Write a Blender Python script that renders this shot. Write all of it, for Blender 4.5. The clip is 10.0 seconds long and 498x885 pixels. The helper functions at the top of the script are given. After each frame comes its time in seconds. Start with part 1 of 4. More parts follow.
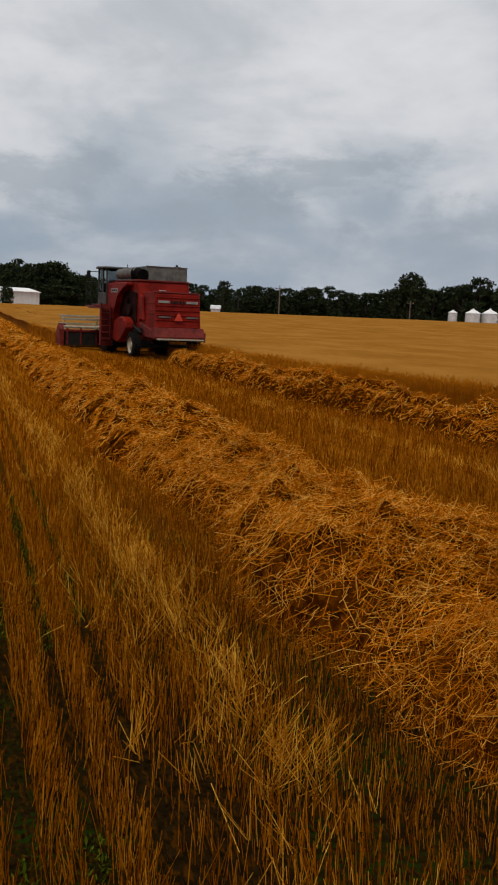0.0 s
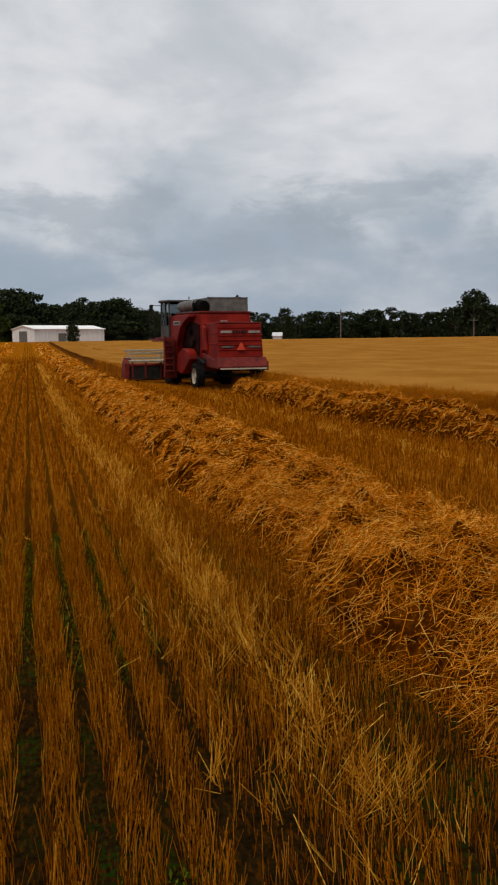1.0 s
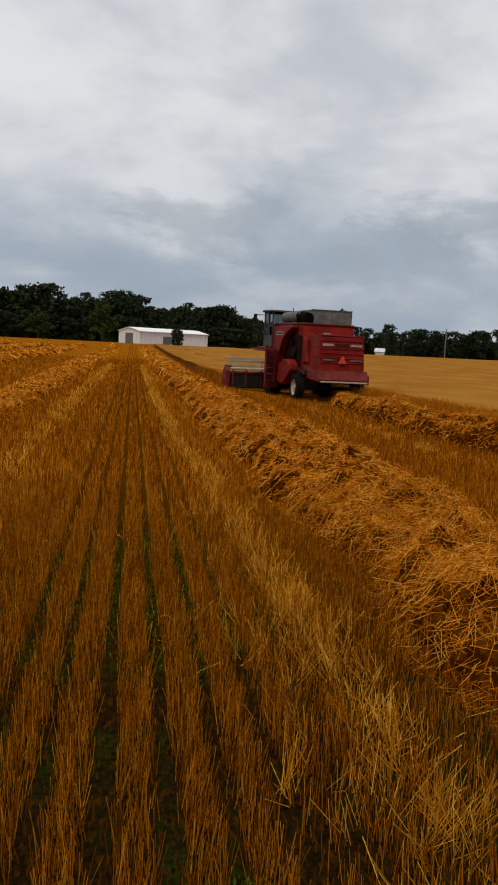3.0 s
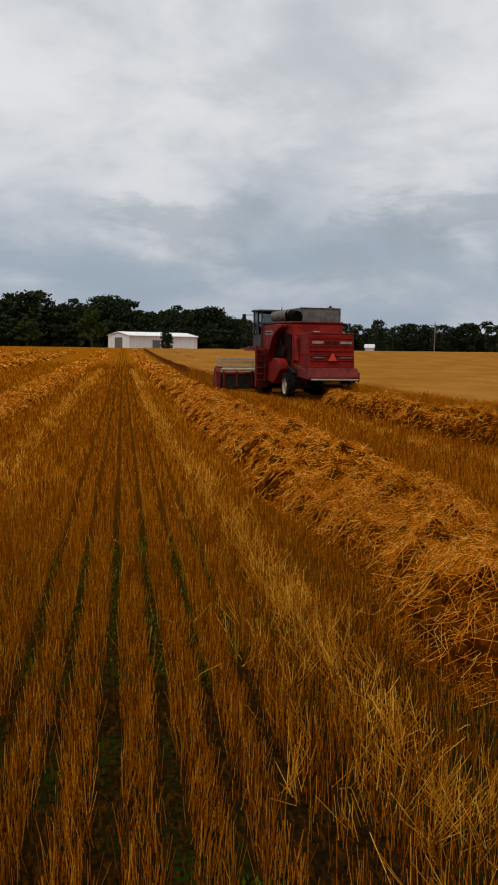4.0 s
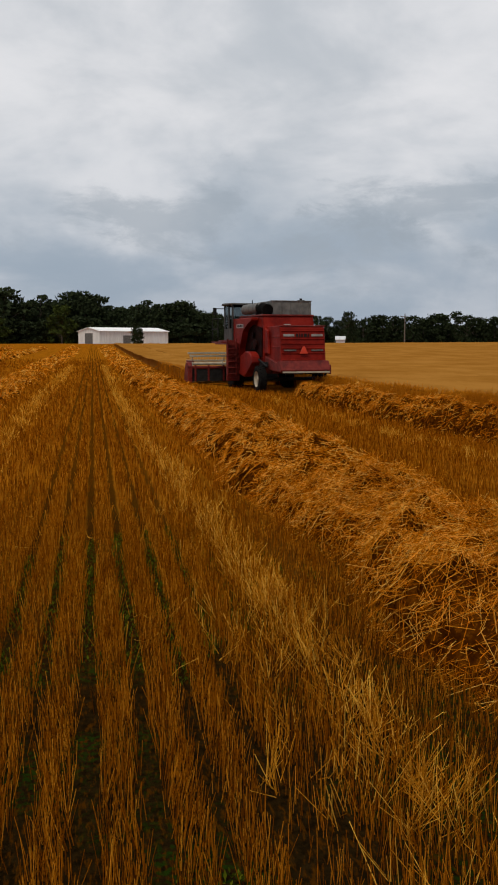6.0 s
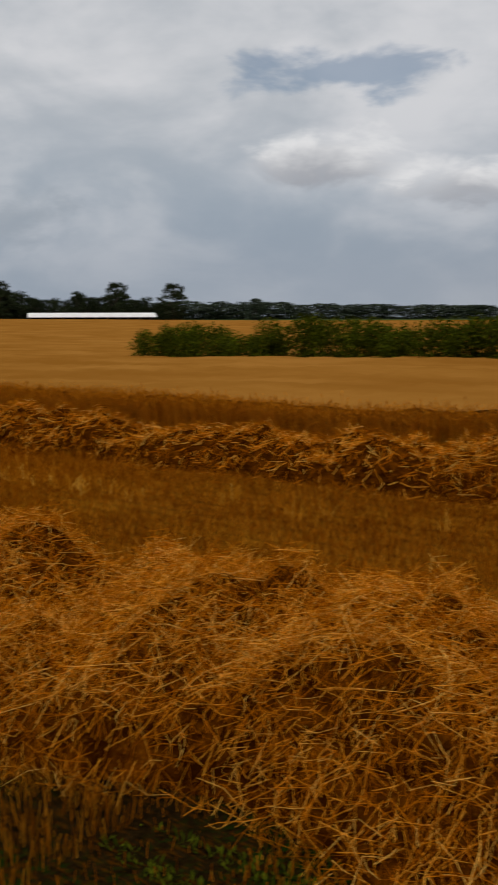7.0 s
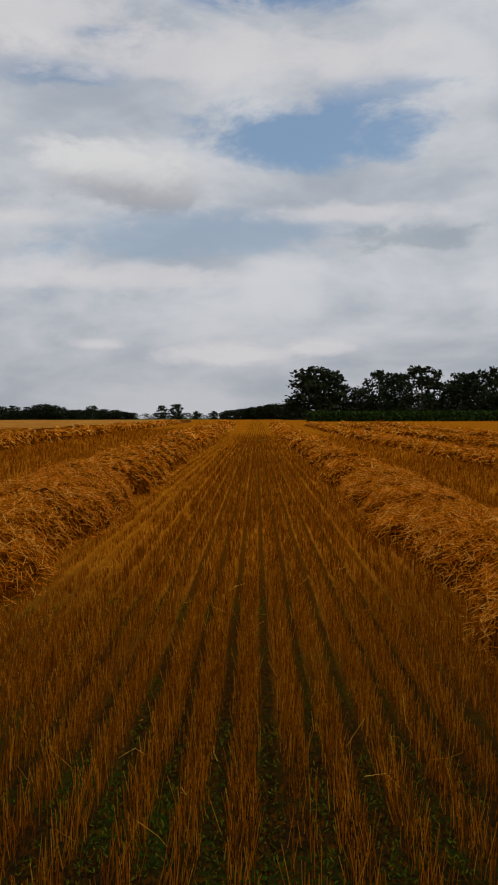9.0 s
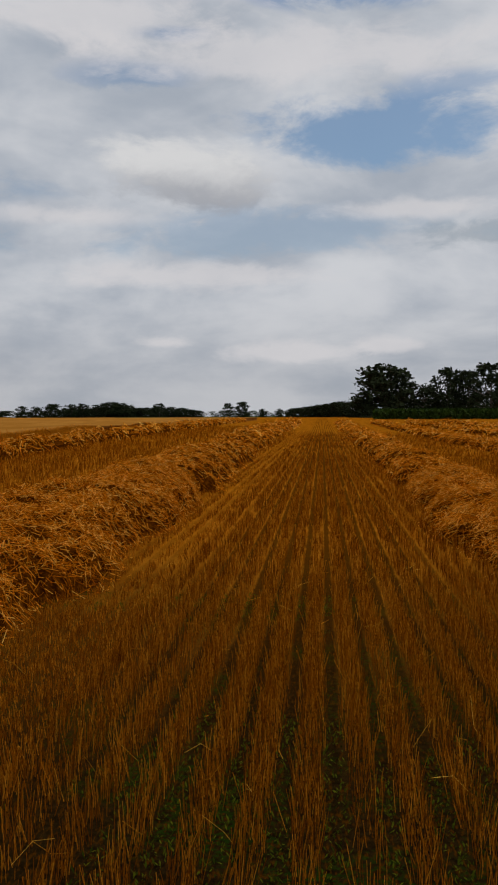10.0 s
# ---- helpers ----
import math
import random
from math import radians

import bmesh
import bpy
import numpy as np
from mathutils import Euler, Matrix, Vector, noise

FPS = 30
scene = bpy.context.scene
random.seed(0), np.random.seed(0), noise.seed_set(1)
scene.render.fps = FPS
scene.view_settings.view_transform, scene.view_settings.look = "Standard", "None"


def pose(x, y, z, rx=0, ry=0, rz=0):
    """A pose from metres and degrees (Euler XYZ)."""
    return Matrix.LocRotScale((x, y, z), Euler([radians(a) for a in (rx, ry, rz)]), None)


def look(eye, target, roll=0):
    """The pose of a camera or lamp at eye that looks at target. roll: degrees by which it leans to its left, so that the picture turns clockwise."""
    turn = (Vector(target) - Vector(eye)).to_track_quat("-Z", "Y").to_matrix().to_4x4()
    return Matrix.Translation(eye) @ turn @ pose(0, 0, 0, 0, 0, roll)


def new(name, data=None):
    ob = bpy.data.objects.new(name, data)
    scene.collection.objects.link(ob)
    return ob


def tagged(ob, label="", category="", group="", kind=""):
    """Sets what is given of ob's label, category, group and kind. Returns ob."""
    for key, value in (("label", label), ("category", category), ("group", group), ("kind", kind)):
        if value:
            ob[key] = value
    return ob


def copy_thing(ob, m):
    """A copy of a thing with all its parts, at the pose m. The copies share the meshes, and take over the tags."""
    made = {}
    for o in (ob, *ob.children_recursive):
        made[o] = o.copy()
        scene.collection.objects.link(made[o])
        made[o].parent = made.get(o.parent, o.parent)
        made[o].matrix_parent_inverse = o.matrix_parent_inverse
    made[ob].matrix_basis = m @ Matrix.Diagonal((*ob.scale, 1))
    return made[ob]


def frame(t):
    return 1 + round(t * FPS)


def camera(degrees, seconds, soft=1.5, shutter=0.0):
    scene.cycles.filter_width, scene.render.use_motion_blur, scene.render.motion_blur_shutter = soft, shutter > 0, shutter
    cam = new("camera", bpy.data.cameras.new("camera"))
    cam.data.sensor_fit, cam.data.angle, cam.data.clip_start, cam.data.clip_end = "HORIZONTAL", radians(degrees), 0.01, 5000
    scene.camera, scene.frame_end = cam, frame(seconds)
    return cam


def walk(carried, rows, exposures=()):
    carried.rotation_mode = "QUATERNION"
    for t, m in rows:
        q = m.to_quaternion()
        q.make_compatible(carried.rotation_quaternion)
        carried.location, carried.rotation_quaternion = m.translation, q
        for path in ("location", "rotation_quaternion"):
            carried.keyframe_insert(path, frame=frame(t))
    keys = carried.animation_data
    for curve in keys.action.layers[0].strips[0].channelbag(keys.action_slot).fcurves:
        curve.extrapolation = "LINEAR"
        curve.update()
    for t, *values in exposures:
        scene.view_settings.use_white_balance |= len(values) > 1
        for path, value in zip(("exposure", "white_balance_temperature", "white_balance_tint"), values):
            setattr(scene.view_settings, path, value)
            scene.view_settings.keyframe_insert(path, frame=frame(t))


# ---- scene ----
HFOV = 30.75
EYE = (0.0, 0.0, 1.6)
cam = camera(HFOV, 10.0, soft=2.0, shutter=0.06)


def aim(azimuth, tilt, lean):
    """A pose at the eye: azimuth clockwise from +y, tilt above the level, lean as look() takes it."""
    a, p = radians(azimuth), radians(tilt)
    way = Vector((math.sin(a) * math.cos(p), math.cos(a) * math.cos(p), math.sin(p)))
    return look(EYE, Vector(EYE) + way, lean)


PATH = [
    (0.0, 17.9, -8.17, 2.5), (0.3, 13.8, -6.9, 0.5), (0.5, 9.54, -6.41, -0.57), (0.6, 5.9, -6.9, -0.5), (0.7, 5.8, -7.9, -0.4),
    (0.8, 7.4, -7.7, -0.4), (0.9, 10.6, -7.6, -0.4),
    (1.0, 13.6, -6.56, -0.52), (1.2, 15.6, -4.9, -0.9), (1.5, 12.0, -4.93, -1.21), (1.8, 12.4, -5.4, -0.2), (2.0, 13.3, -4.88, 0.68),
    (2.4, 10.6, -6.5, 2.2), (2.5, 10.34, -6.57, 2.4), (2.7, 10.2, -6.6, 2.7), (3.0, 7.56, -5.98, 2.87), (3.2, 6.9, -5.9, 2.6),
    (3.7, 7.4, -5.9, 1.5), (4.3, 8.18, -5.98, 0.4), (4.5, 7.87, -5.9, -0.03), (5.0, 9.32, -6.84, -0.03), (5.2, 8.72, -6.58, -0.2),
    (5.8, 9.4, -6.4, -0.2), (6.3, 11.0, -6.26, -0.3), (6.5, 13.7, -6.62, -1.05), (6.6, 16.6, -7.0, -1.0),
    (6.7, 21.8, -7.6, -0.6), (6.8, 28.4, -8.16, -0.5), (6.9, 38.5, -8.0, -0.4), (7.0, 50.0, -7.84, -0.2), (7.1, 61.6, -7.49, 0.4),
    (7.2, 73.2, -7.75, 0.7), (7.3, 84.8, -8.9, 1.2), (7.4, 96.4, -9.3, 1.1), (7.5, 107.9, -8.53, 1.1), (7.6, 115.5, -7.64, 0.5),
    (7.7, 122.4, -6.8, 0.0), (7.8, 129.7, -5.61, 0.0), (7.9, 136.5, -4.4, 0.2), (8.0, 143.9, -4.0, 0.1), (8.1, 152.2, -4.9, 0.2),
    (8.2, 160.2, -4.7, -0.4), (8.3, 166.6, -4.6, -0.9), (8.4, 170.5, -4.26, -0.9), (8.5, 173.8, -3.85, -0.8), (8.6, 176.5, -3.5, -0.6),
    (8.8, 178.9, -2.3, -0.3), (9.0, 179.52, -1.53, -0.17), (9.25, 179.0, -1.6, -0.05), (9.5, 178.14, -1.82, 0.02), (9.8, 176.6, -1.85, -0.1), (10.0, 175.36, -1.66, -0.16),
]
walk(cam, [(t, aim(a, p, r)) for t, a, p, r in PATH], exposures=[(0.0, -0.1), (0.3, 0.15), (0.5, 0.28), (0.8, 0.15), (1.0, 0.0), (6.5, 0.0), (7.0, -0.22), (7.5, -0.05), (8.0, 0.08), (8.5, -0.2), (9.0, -0.15), (10.0, -0.15)])

# ---------------- daylight: broken cloud over a pale blue sky, soft high sun ----------------
SUN_AZ, SUN_EL = 212.0, 61.0
sun = new("sun", bpy.data.lights.new("sun", "SUN"))
sun.data.energy, sun.data.angle, sun.data.color = 1.8, radians(10), (1.0, 0.90, 0.74)
sun.matrix_world = look((0, 0, 50), Vector((0, 0, 50)) - 40 * Vector((math.sin(radians(SUN_AZ)) * math.cos(radians(SUN_EL)),
    math.cos(radians(SUN_AZ)) * math.cos(radians(SUN_EL)), math.sin(radians(SUN_EL)))))


class Nodes:
    """A small writer of node trees."""
    def __init__(self, tree):
        self.t = tree
        tree.nodes.clear()

    def add(self, kind, ins=(), **props):
        n = self.t.nodes.new(kind)
        for k, v in props.items():
            if k == "operation": n.operation = v
            elif k == "blend": n.blend_type = v
            elif k == "dtype": n.data_type = v
            elif k == "use_clamp": n.use_clamp = v
        for k, v in dict(ins).items():
            s = n.inputs[k]
            if isinstance(v, bpy.types.NodeSocket): self.t.links.new(v, s)
            else: s.default_value = v
        return n

    def math(self, op, a, b=0.0, c=0.0, clamp=False):
        return self.add("ShaderNodeMath", {0: a, 1: b, 2: c}, operation=op, use_clamp=clamp).outputs[0]

    def mix(self, f, a, b):
        n = self.add("ShaderNodeMix", {}, dtype="RGBA")
        for s, v in ((n.inputs[0], f), (n.inputs[6], a), (n.inputs[7], b)):
            if isinstance(v, bpy.types.NodeSocket): self.t.links.new(v, s)
            else: s.default_value = v if not isinstance(v, tuple) or len(v) == 4 else (*v, 1)
        return n.outputs[2]

    def step(self, v, a, b, lo=0.0, hi=1.0):
        n = self.add("ShaderNodeMapRange", {0: v, 1: a, 2: b, 3: lo, 4: hi})
        n.interpolation_type = "SMOOTHSTEP"
        return n.outputs[0]

    def noise(self, vec, scale, detail=4.0, rough=0.55, distort=0.0):
        return self.add("ShaderNodeTexNoise", {"Vector": vec, "Scale": scale, "Detail": detail, "Roughness": rough, "Distortion": distort}).outputs[0]


world = bpy.data.worlds.new("sky")
scene.world = world
world.use_nodes = True
N = Nodes(world.node_tree)
coord = N.add("ShaderNodeTexCoord").outputs["Generated"]
sky = N.add("ShaderNodeTexSky")
sky.sky_type, sky.sun_disc = "NISHITA", False
sky.sun_elevation, sky.sun_rotation = radians(SUN_EL), radians(SUN_AZ)
sep = N.add("ShaderNodeSeparateXYZ", {0: coord})
sx, sy, sz = sep.outputs
el = N.math("MULTIPLY", N.math("ARCSINE", sz), 57.2958)
azim = N.math("MULTIPLY", N.math("ARCTAN2", sx, sy), 57.2958)
over = N.math("ADD", N.math("MAXIMUM", sz, 0.0), 0.30)
plane = N.add("ShaderNodeCombineXYZ", {0: N.math("DIVIDE", sx, over), 1: N.math("DIVIDE", sy, over), 2: 3.7}).outputs[0]
big = N.noise(plane, 1.5, 6.0, 0.55, 0.4)
fine = N.noise(plane, 4.2, 6.0, 0.55, 0.5)
soft = N.noise(plane, 0.45, 3.0, 0.5)
ragged = N.noise(N.add("ShaderNodeMapping", {"Vector": coord, "Scale": (1, 1, 2.2)}).outputs[0], 11.0, 7.0, 0.62, 0.3)
puff = N.noise(N.add("ShaderNodeMapping", {"Vector": coord, "Location": (0.31, 0.0, 0.12), "Scale": (1, 1, 2.0)}).outputs[0], 5.2, 6.0, 0.52, 0.25)
sheet = N.math("ADD", N.math("MULTIPLY", big, 0.38), N.math("ADD", N.math("MULTIPLY", fine, 0.12), N.math("MULTIPLY", puff, 0.50)))
ahead = N.step(sy, -0.5, 0.75)                        # thicker, greyer cloud over the barn side
low = N.math("MULTIPLY", N.step(el, 15.0, 3.0), N.math("ADD", 0.35, N.step(puff, 0.66, 0.36, 0.0, 0.65)))
# the lit veil of cloud, from grey undersides to white tops
shade = N.step(N.math("ADD", sheet, N.math("MULTIPLY", N.math("MULTIPLY", N.step(el, 7.0, 14.0), ahead), 0.03)), 0.39, 0.60)
grey = N.mix(ahead, (0.40, 0.445, 0.515), (0.51, 0.545, 0.59))
white = N.mix(ahead, (0.66, 0.675, 0.71), (0.75, 0.755, 0.78))
veil = N.mix(shade, grey, white)
veil = N.mix(N.math("MULTIPLY", N.math("MULTIPLY", low, ahead), 0.9), veil, (0.285, 0.36, 0.445))
blue = N.add("ShaderNodeVectorMath", {0: sky.outputs[0], 1: (0.070, 0.079, 0.082)}, operation="MULTIPLY").outputs[0]


def patch(a0, e0, w, h, rag, inner=0.35):
    """How far a direction lies inside a ragged patch of sky at azimuth a0 and elevation e0."""
    da = N.math("DIVIDE", N.math("SUBTRACT", N.math("WRAP", N.math("SUBTRACT", azim, a0), 180.0, -180.0), 0.0), w)
    de = N.math("DIVIDE", N.math("SUBTRACT", el, e0), h)
    d = N.math("SQRT", N.math("ADD", N.math("MULTIPLY", da, da), N.math("MULTIPLY", de, de)))
    d = N.math("ADD", d, N.math("MULTIPLY", N.math("SUBTRACT", ragged, 0.5), rag))
    return N.step(d, 1.15, inner)


colour = veil
for a0, e0, w, h, rag, much in ((183.5, 17.2, 9.0, 2.4, 2.6, 0.95), (183, 25.0, 8, 1.3, 2.8, 0.95), (168.5, 20.3, 4.5, 0.9, 3.2, 0.6), (188, 19.6, 5, 0.8, 3.0, 0.6), (170.5, 22.6, 2.5, 0.5, 2.6, 0.7), (55.5, 14.2, 6.5, 1.5, 3.2, 0.6), (150, 12.0, 12, 3.0, 3.6, 0.35), (176, 11.5, 12, 1.5, 3.6, 0.4)):
    colour = N.mix(N.math("MULTIPLY", patch(a0, e0, w, h, rag), much), colour, blue)
for a0, e0, w, h, lit in ((171.8, 15.0, 6.2, 2.3, 0.72), (122, 10.2, 3.6, 1.5, 0.74), (63.5, 8.0, 4.8, 1.7, 0.86), (54.2, 9.8, 4.4, 1.8, 0.86), (152.5, 6.7, 4.4, 1.1, 0.74), (97.5, 5.6, 3.4, 1.2, 0.60)):
    top = N.step(N.math("SUBTRACT", el, N.math("MULTIPLY", N.math("SUBTRACT", ragged, 0.5), 3.5)), e0 - h * 0.8, e0 + h * 0.45)
    tone = N.mix(top, (0.38, 0.395, 0.435), (lit, lit, lit * 1.01))
    colour = N.mix(patch(a0, e0, w, h, 2.6, 0.4), colour, tone)
for a0, e0, w, h in ((189, 11.0, 5, 0.9), (140, 16.5, 6, 1.2), (30, 6.0, 9, 2.0), (4, 7.5, 8, 2.2), (15, 5.5, 7, 2.0), (22, 8.5, 7, 2.0)):
    colour = N.mix(N.math("MULTIPLY", patch(a0, e0, w, h, 4.5, 0.1), 0.65), colour, (0.33, 0.38, 0.435))
side = N.math("ADD", 0.35, N.math("MULTIPLY", N.step(sx, 0.2, 0.75), 0.45))
colour = N.mix(N.math("MULTIPLY", N.step(el, 9.0, 0.5), side), colour, N.mix(ahead, (0.36, 0.362, 0.385), (0.36, 0.405, 0.475)))
for a0, e0, w, h in ((179, 21.4, 15, 2.0), (166, 23.5, 9, 1.8), (172, 8.6, 9, 1.0), (164, 12.2, 7, 0.8), (186, 12.6, 6, 0.7), (178, 4.0, 5, 0.8), (184, 4.4, 2.4, 0.6), (170, 4.6, 2, 0.4)):
    colour = N.mix(N.math("MULTIPLY", patch(a0, e0, w, h, 3.0, 0.2), 0.7), colour, (0.72, 0.70, 0.715))
back = N.add("ShaderNodeBackground", {"Color": colour, "Strength": 1.0})
N.t.links.new(back.outputs[0], N.add("ShaderNodeOutputWorld").inputs[0])


# ---------------- materials ----------------
def material(name, colours, rough=0.7, metal=0.0, scale=6.0, detail=5.0, bump=0.2, bump_scale=None, stretch=(1, 1, 1), by="noise", fine=None, spec=0.4, trans=0.0):
    """Colours from dark to light over grain; by: 'noise', 'island' or 'object' picks what spreads them."""
    m = bpy.data.materials.new(name)
    m.use_nodes = True
    n = Nodes(m.node_tree)
    co = n.add("ShaderNodeTexCoord").outputs["Object"]
    vec = n.add("ShaderNodeMapping", {"Vector": co, "Scale": stretch}).outputs[0]
    grain = n.noise(vec, scale, detail, 0.6)
    if by == "island": key = n.math("ADD", n.math("MULTIPLY", n.add("ShaderNodeNewGeometry").outputs["Random Per Island"], 0.96), n.math("MULTIPLY", n.math("SUBTRACT", grain, 0.5), 0.3))
    elif by == "object": key = n.math("ADD", n.math("MULTIPLY", n.add("ShaderNodeObjectInfo").outputs["Random"], 0.5), n.math("MULTIPLY", grain, 0.5))
    else: key = n.step(grain, 0.3, 0.7)
    ramp = n.add("ShaderNodeValToRGB", {0: key})
    while len(ramp.color_ramp.elements) < len(colours): ramp.color_ramp.elements.new(0.5)
    for i, (e, c) in enumerate(zip(ramp.color_ramp.elements, colours)):
        e.position, e.color = i / max(1, len(colours) - 1), (*c, 1)
    col = ramp.outputs[0]
    small = n.noise(co, bump_scale or scale * 8, 4.0, 0.65)
    if fine: col = n.mix(n.step(small, 0.55, 0.8), col, fine)
    b = n.add("ShaderNodeBump", {"Strength": bump, "Distance": 0.02, "Height": small})
    bs = n.add("ShaderNodeBsdfPrincipled", {"Base Color": col, "Roughness": n.step(small, 0.2, 0.9, max(0.05, rough - 0.12), min(1, rough + 0.12)),
        "Metallic": metal, "Normal": b.outputs[0], "Specular IOR Level": spec})
    out = bs.outputs[0]
    if trans:
        thin = n.add("ShaderNodeBsdfTranslucent", {"Color": col})
        out = n.add("ShaderNodeMixShader", {0: trans, 1: out, 2: thin.outputs[0]}).outputs[0]
    n.t.links.new(out, n.add("ShaderNodeOutputMaterial").inputs[0])
    return m


STRAW = material("straw", [(0.17, 0.042, 0.0005), (0.34, 0.096, 0.0015), (0.55, 0.165, 0.003), (0.80, 0.27, 0.010), (1.0, 0.465, 0.045), (1.0, 0.68, 0.16)], 0.9, by="island", scale=9, bump=0.1, spec=0.0, trans=0.28)
STUBBLE = material("stubble", [(0.1072, 0.025, 0.0003), (0.20, 0.053, 0.0008), (0.30, 0.087, 0.0019), (0.43, 0.141, 0.005), (0.70, 0.295, 0.022)], 0.9, by="island", scale=9, bump=0.1, spec=0.0, trans=0.12)
PALE = material("pale_straw", [(0.43, 0.152, 0.005), (0.71, 0.30, 0.020), (1.0, 0.61, 0.09)], 0.9, by="island", scale=9, bump=0.1, spec=0.0, trans=0.12)
# swath core: straw colour darkened to hold the shade deep between the stalks
MOUND = material("shaded_matted_straw", [(0.022, 0.0048, 0.0002), (0.055, 0.0135, 0.0005), (0.12, 0.033, 0.0012)], 0.95, scale=14, bump=0.9, bump_scale=45, stretch=(1, 0.6, 1), fine=(0.24, 0.078, 0.004), spec=0.0)
EARS = material("wheat", [(0.3415, 0.1056, 0.0031), (0.4502, 0.1475, 0.0062), (0.5744, 0.2173, 0.0155)], 0.95, by="island", scale=8, bump=0.1, spec=0.0, trans=0.15)
CANOPY = material("wheat_canopy", [(0.230, 0.095, 0.014), (0.270, 0.118, 0.020), (0.315, 0.143, 0.028)], 0.95, scale=0.3, detail=9, bump=0.5, bump_scale=14, stretch=(1, 0.5, 1), fine=(0.25, 0.110, 0.019), spec=0.0)
WEED = material("weed_leaf", [(0.020, 0.030, 0.0008), (0.052, 0.066, 0.002), (0.105, 0.118, 0.006)], 0.85, by="island", scale=5, bump=0.1, spec=0.03, trans=0.3)
MAIZE = material("maize_leaf", [(0.012, 0.026, 0.003), (0.028, 0.05, 0.006)], 0.85, by="island", scale=5, bump=0.1, spec=0.03)
LEAF = material("leaf", [(0.015, 0.021, 0.0095), (0.021, 0.029, 0.0125), (0.030, 0.040, 0.016)], 0.9, by="island", scale=3, bump=0.1, spec=0.03)
LEAF2 = material("leaf_lime", [(0.022, 0.030, 0.006), (0.034, 0.046, 0.009), (0.046, 0.058, 0.012)], 0.9, by="island", scale=3, bump=0.1, spec=0.03)
# leaf colour paled and greyed, so distance haze is mixed into it
LEAF3 = material("leaf_far_haze_tint", [(0.022, 0.034, 0.022), (0.036, 0.050, 0.030), (0.055, 0.068, 0.038)], 0.8, by="island", scale=3, bump=0.1, spec=0.1)
BARK = material("bark", [(0.04, 0.03, 0.022), (0.09, 0.07, 0.05)], 0.9, scale=4, bump=0.6, stretch=(4, 4, 1))
RED = material("red_paint", [(0.10, 0.0050, 0.0030), (0.165, 0.0085, 0.0042), (0.20, 0.013, 0.007)], 0.5, scale=1.6, bump=0.05, fine=(0.13, 0.018, 0.009), spec=0.07)
# near-black red: bay shade is put into the plate and pulley colour
BAYRED = material("bay_shade_red", [(0.004, 0.0015, 0.001), (0.012, 0.0025, 0.002), (0.024, 0.005, 0.0035)], 0.8, scale=3, bump=0.3, spec=0.05)
DARKRED = material("dull_red_paint", [(0.06, 0.006, 0.004), (0.12, 0.010, 0.007), (0.16, 0.02, 0.013)], 0.65, scale=3, bump=0.1, fine=(0.09, 0.03, 0.015), spec=0.2)
GREY = material("grey_paint", [(0.07, 0.07, 0.066), (0.115, 0.112, 0.105), (0.15, 0.145, 0.135)], 0.6, scale=2.5, bump=0.08, fine=(0.11, 0.075, 0.045), spec=0.25)
CABGREY = material("dark_cab_paint", [(0.018, 0.018, 0.017), (0.035, 0.034, 0.032), (0.06, 0.058, 0.054)], 0.55, scale=2.5, bump=0.08, fine=(0.05, 0.04, 0.03), spec=0.2)
SILVER = material("silver_paint", [(0.20, 0.20, 0.19), (0.32, 0.315, 0.30)], 0.5, 0.2, scale=3, bump=0.06, fine=(0.18, 0.15, 0.12))
CREAM = material("cream_paint", [(0.27, 0.235, 0.17), (0.40, 0.355, 0.27)], 0.6, scale=5, bump=0.05, fine=(0.22, 0.15, 0.08))
BLACK = material("black_iron", [(0.006, 0.006, 0.006), (0.018, 0.017, 0.016)], 0.7, scale=5, bump=0.15, spec=0.15)
RUBBER = material("rubber", [(0.006, 0.006, 0.006), (0.013, 0.012, 0.011)], 0.95, scale=9, bump=0.3, fine=(0.02, 0.016, 0.011), spec=0.03)
STEEL = material("bare_steel", [(0.22, 0.21, 0.20), (0.42, 0.40, 0.37)], 0.35, 0.7, scale=8, bump=0.1)
ORANGE = material("reflector_orange", [(0.48, 0.035, 0.012), (0.60, 0.05, 0.015)], 0.5, scale=5, bump=0.02)
WHITE = material("white_sheet", [(0.58, 0.58, 0.56), (0.72, 0.72, 0.70)], 0.45, scale=0.5, bump=0.05, stretch=(6, 6, 0.5))
ROOFW = material("white_roof", [(0.70, 0.70, 0.70), (0.84, 0.84, 0.84)], 0.4, scale=0.5, bump=0.05)
ZINC = material("galvanised_sheet", [(0.52, 0.53, 0.54), (0.68, 0.69, 0.70)], 0.4, 0.25, scale=0.8, bump=0.05)
WOOD = material("weathered_wood", [(0.09, 0.07, 0.05), (0.18, 0.15, 0.12)], 0.85, scale=3, bump=0.3, stretch=(8, 8, 1))
# near black: interior shade put into the colour; also the spout's rubber
DARKIN = material("shade_and_rubber_black", [(0.003, 0.003, 0.003), (0.008, 0.007, 0.006)], 0.95, scale=2, bump=0.1, spec=0.03)

GLASS = bpy.data.materials.new("cab_glass")
GLASS.use_nodes = True
n = Nodes(GLASS.node_tree)
n.t.links.new(n.add("ShaderNodeBsdfPrincipled", {"Base Color": (0.35, 0.38, 0.38, 1), "Roughness": 0.05, "Transmission Weight": 1.0, "IOR": 1.05}).outputs[0],
    n.add("ShaderNodeOutputMaterial").inputs[0])

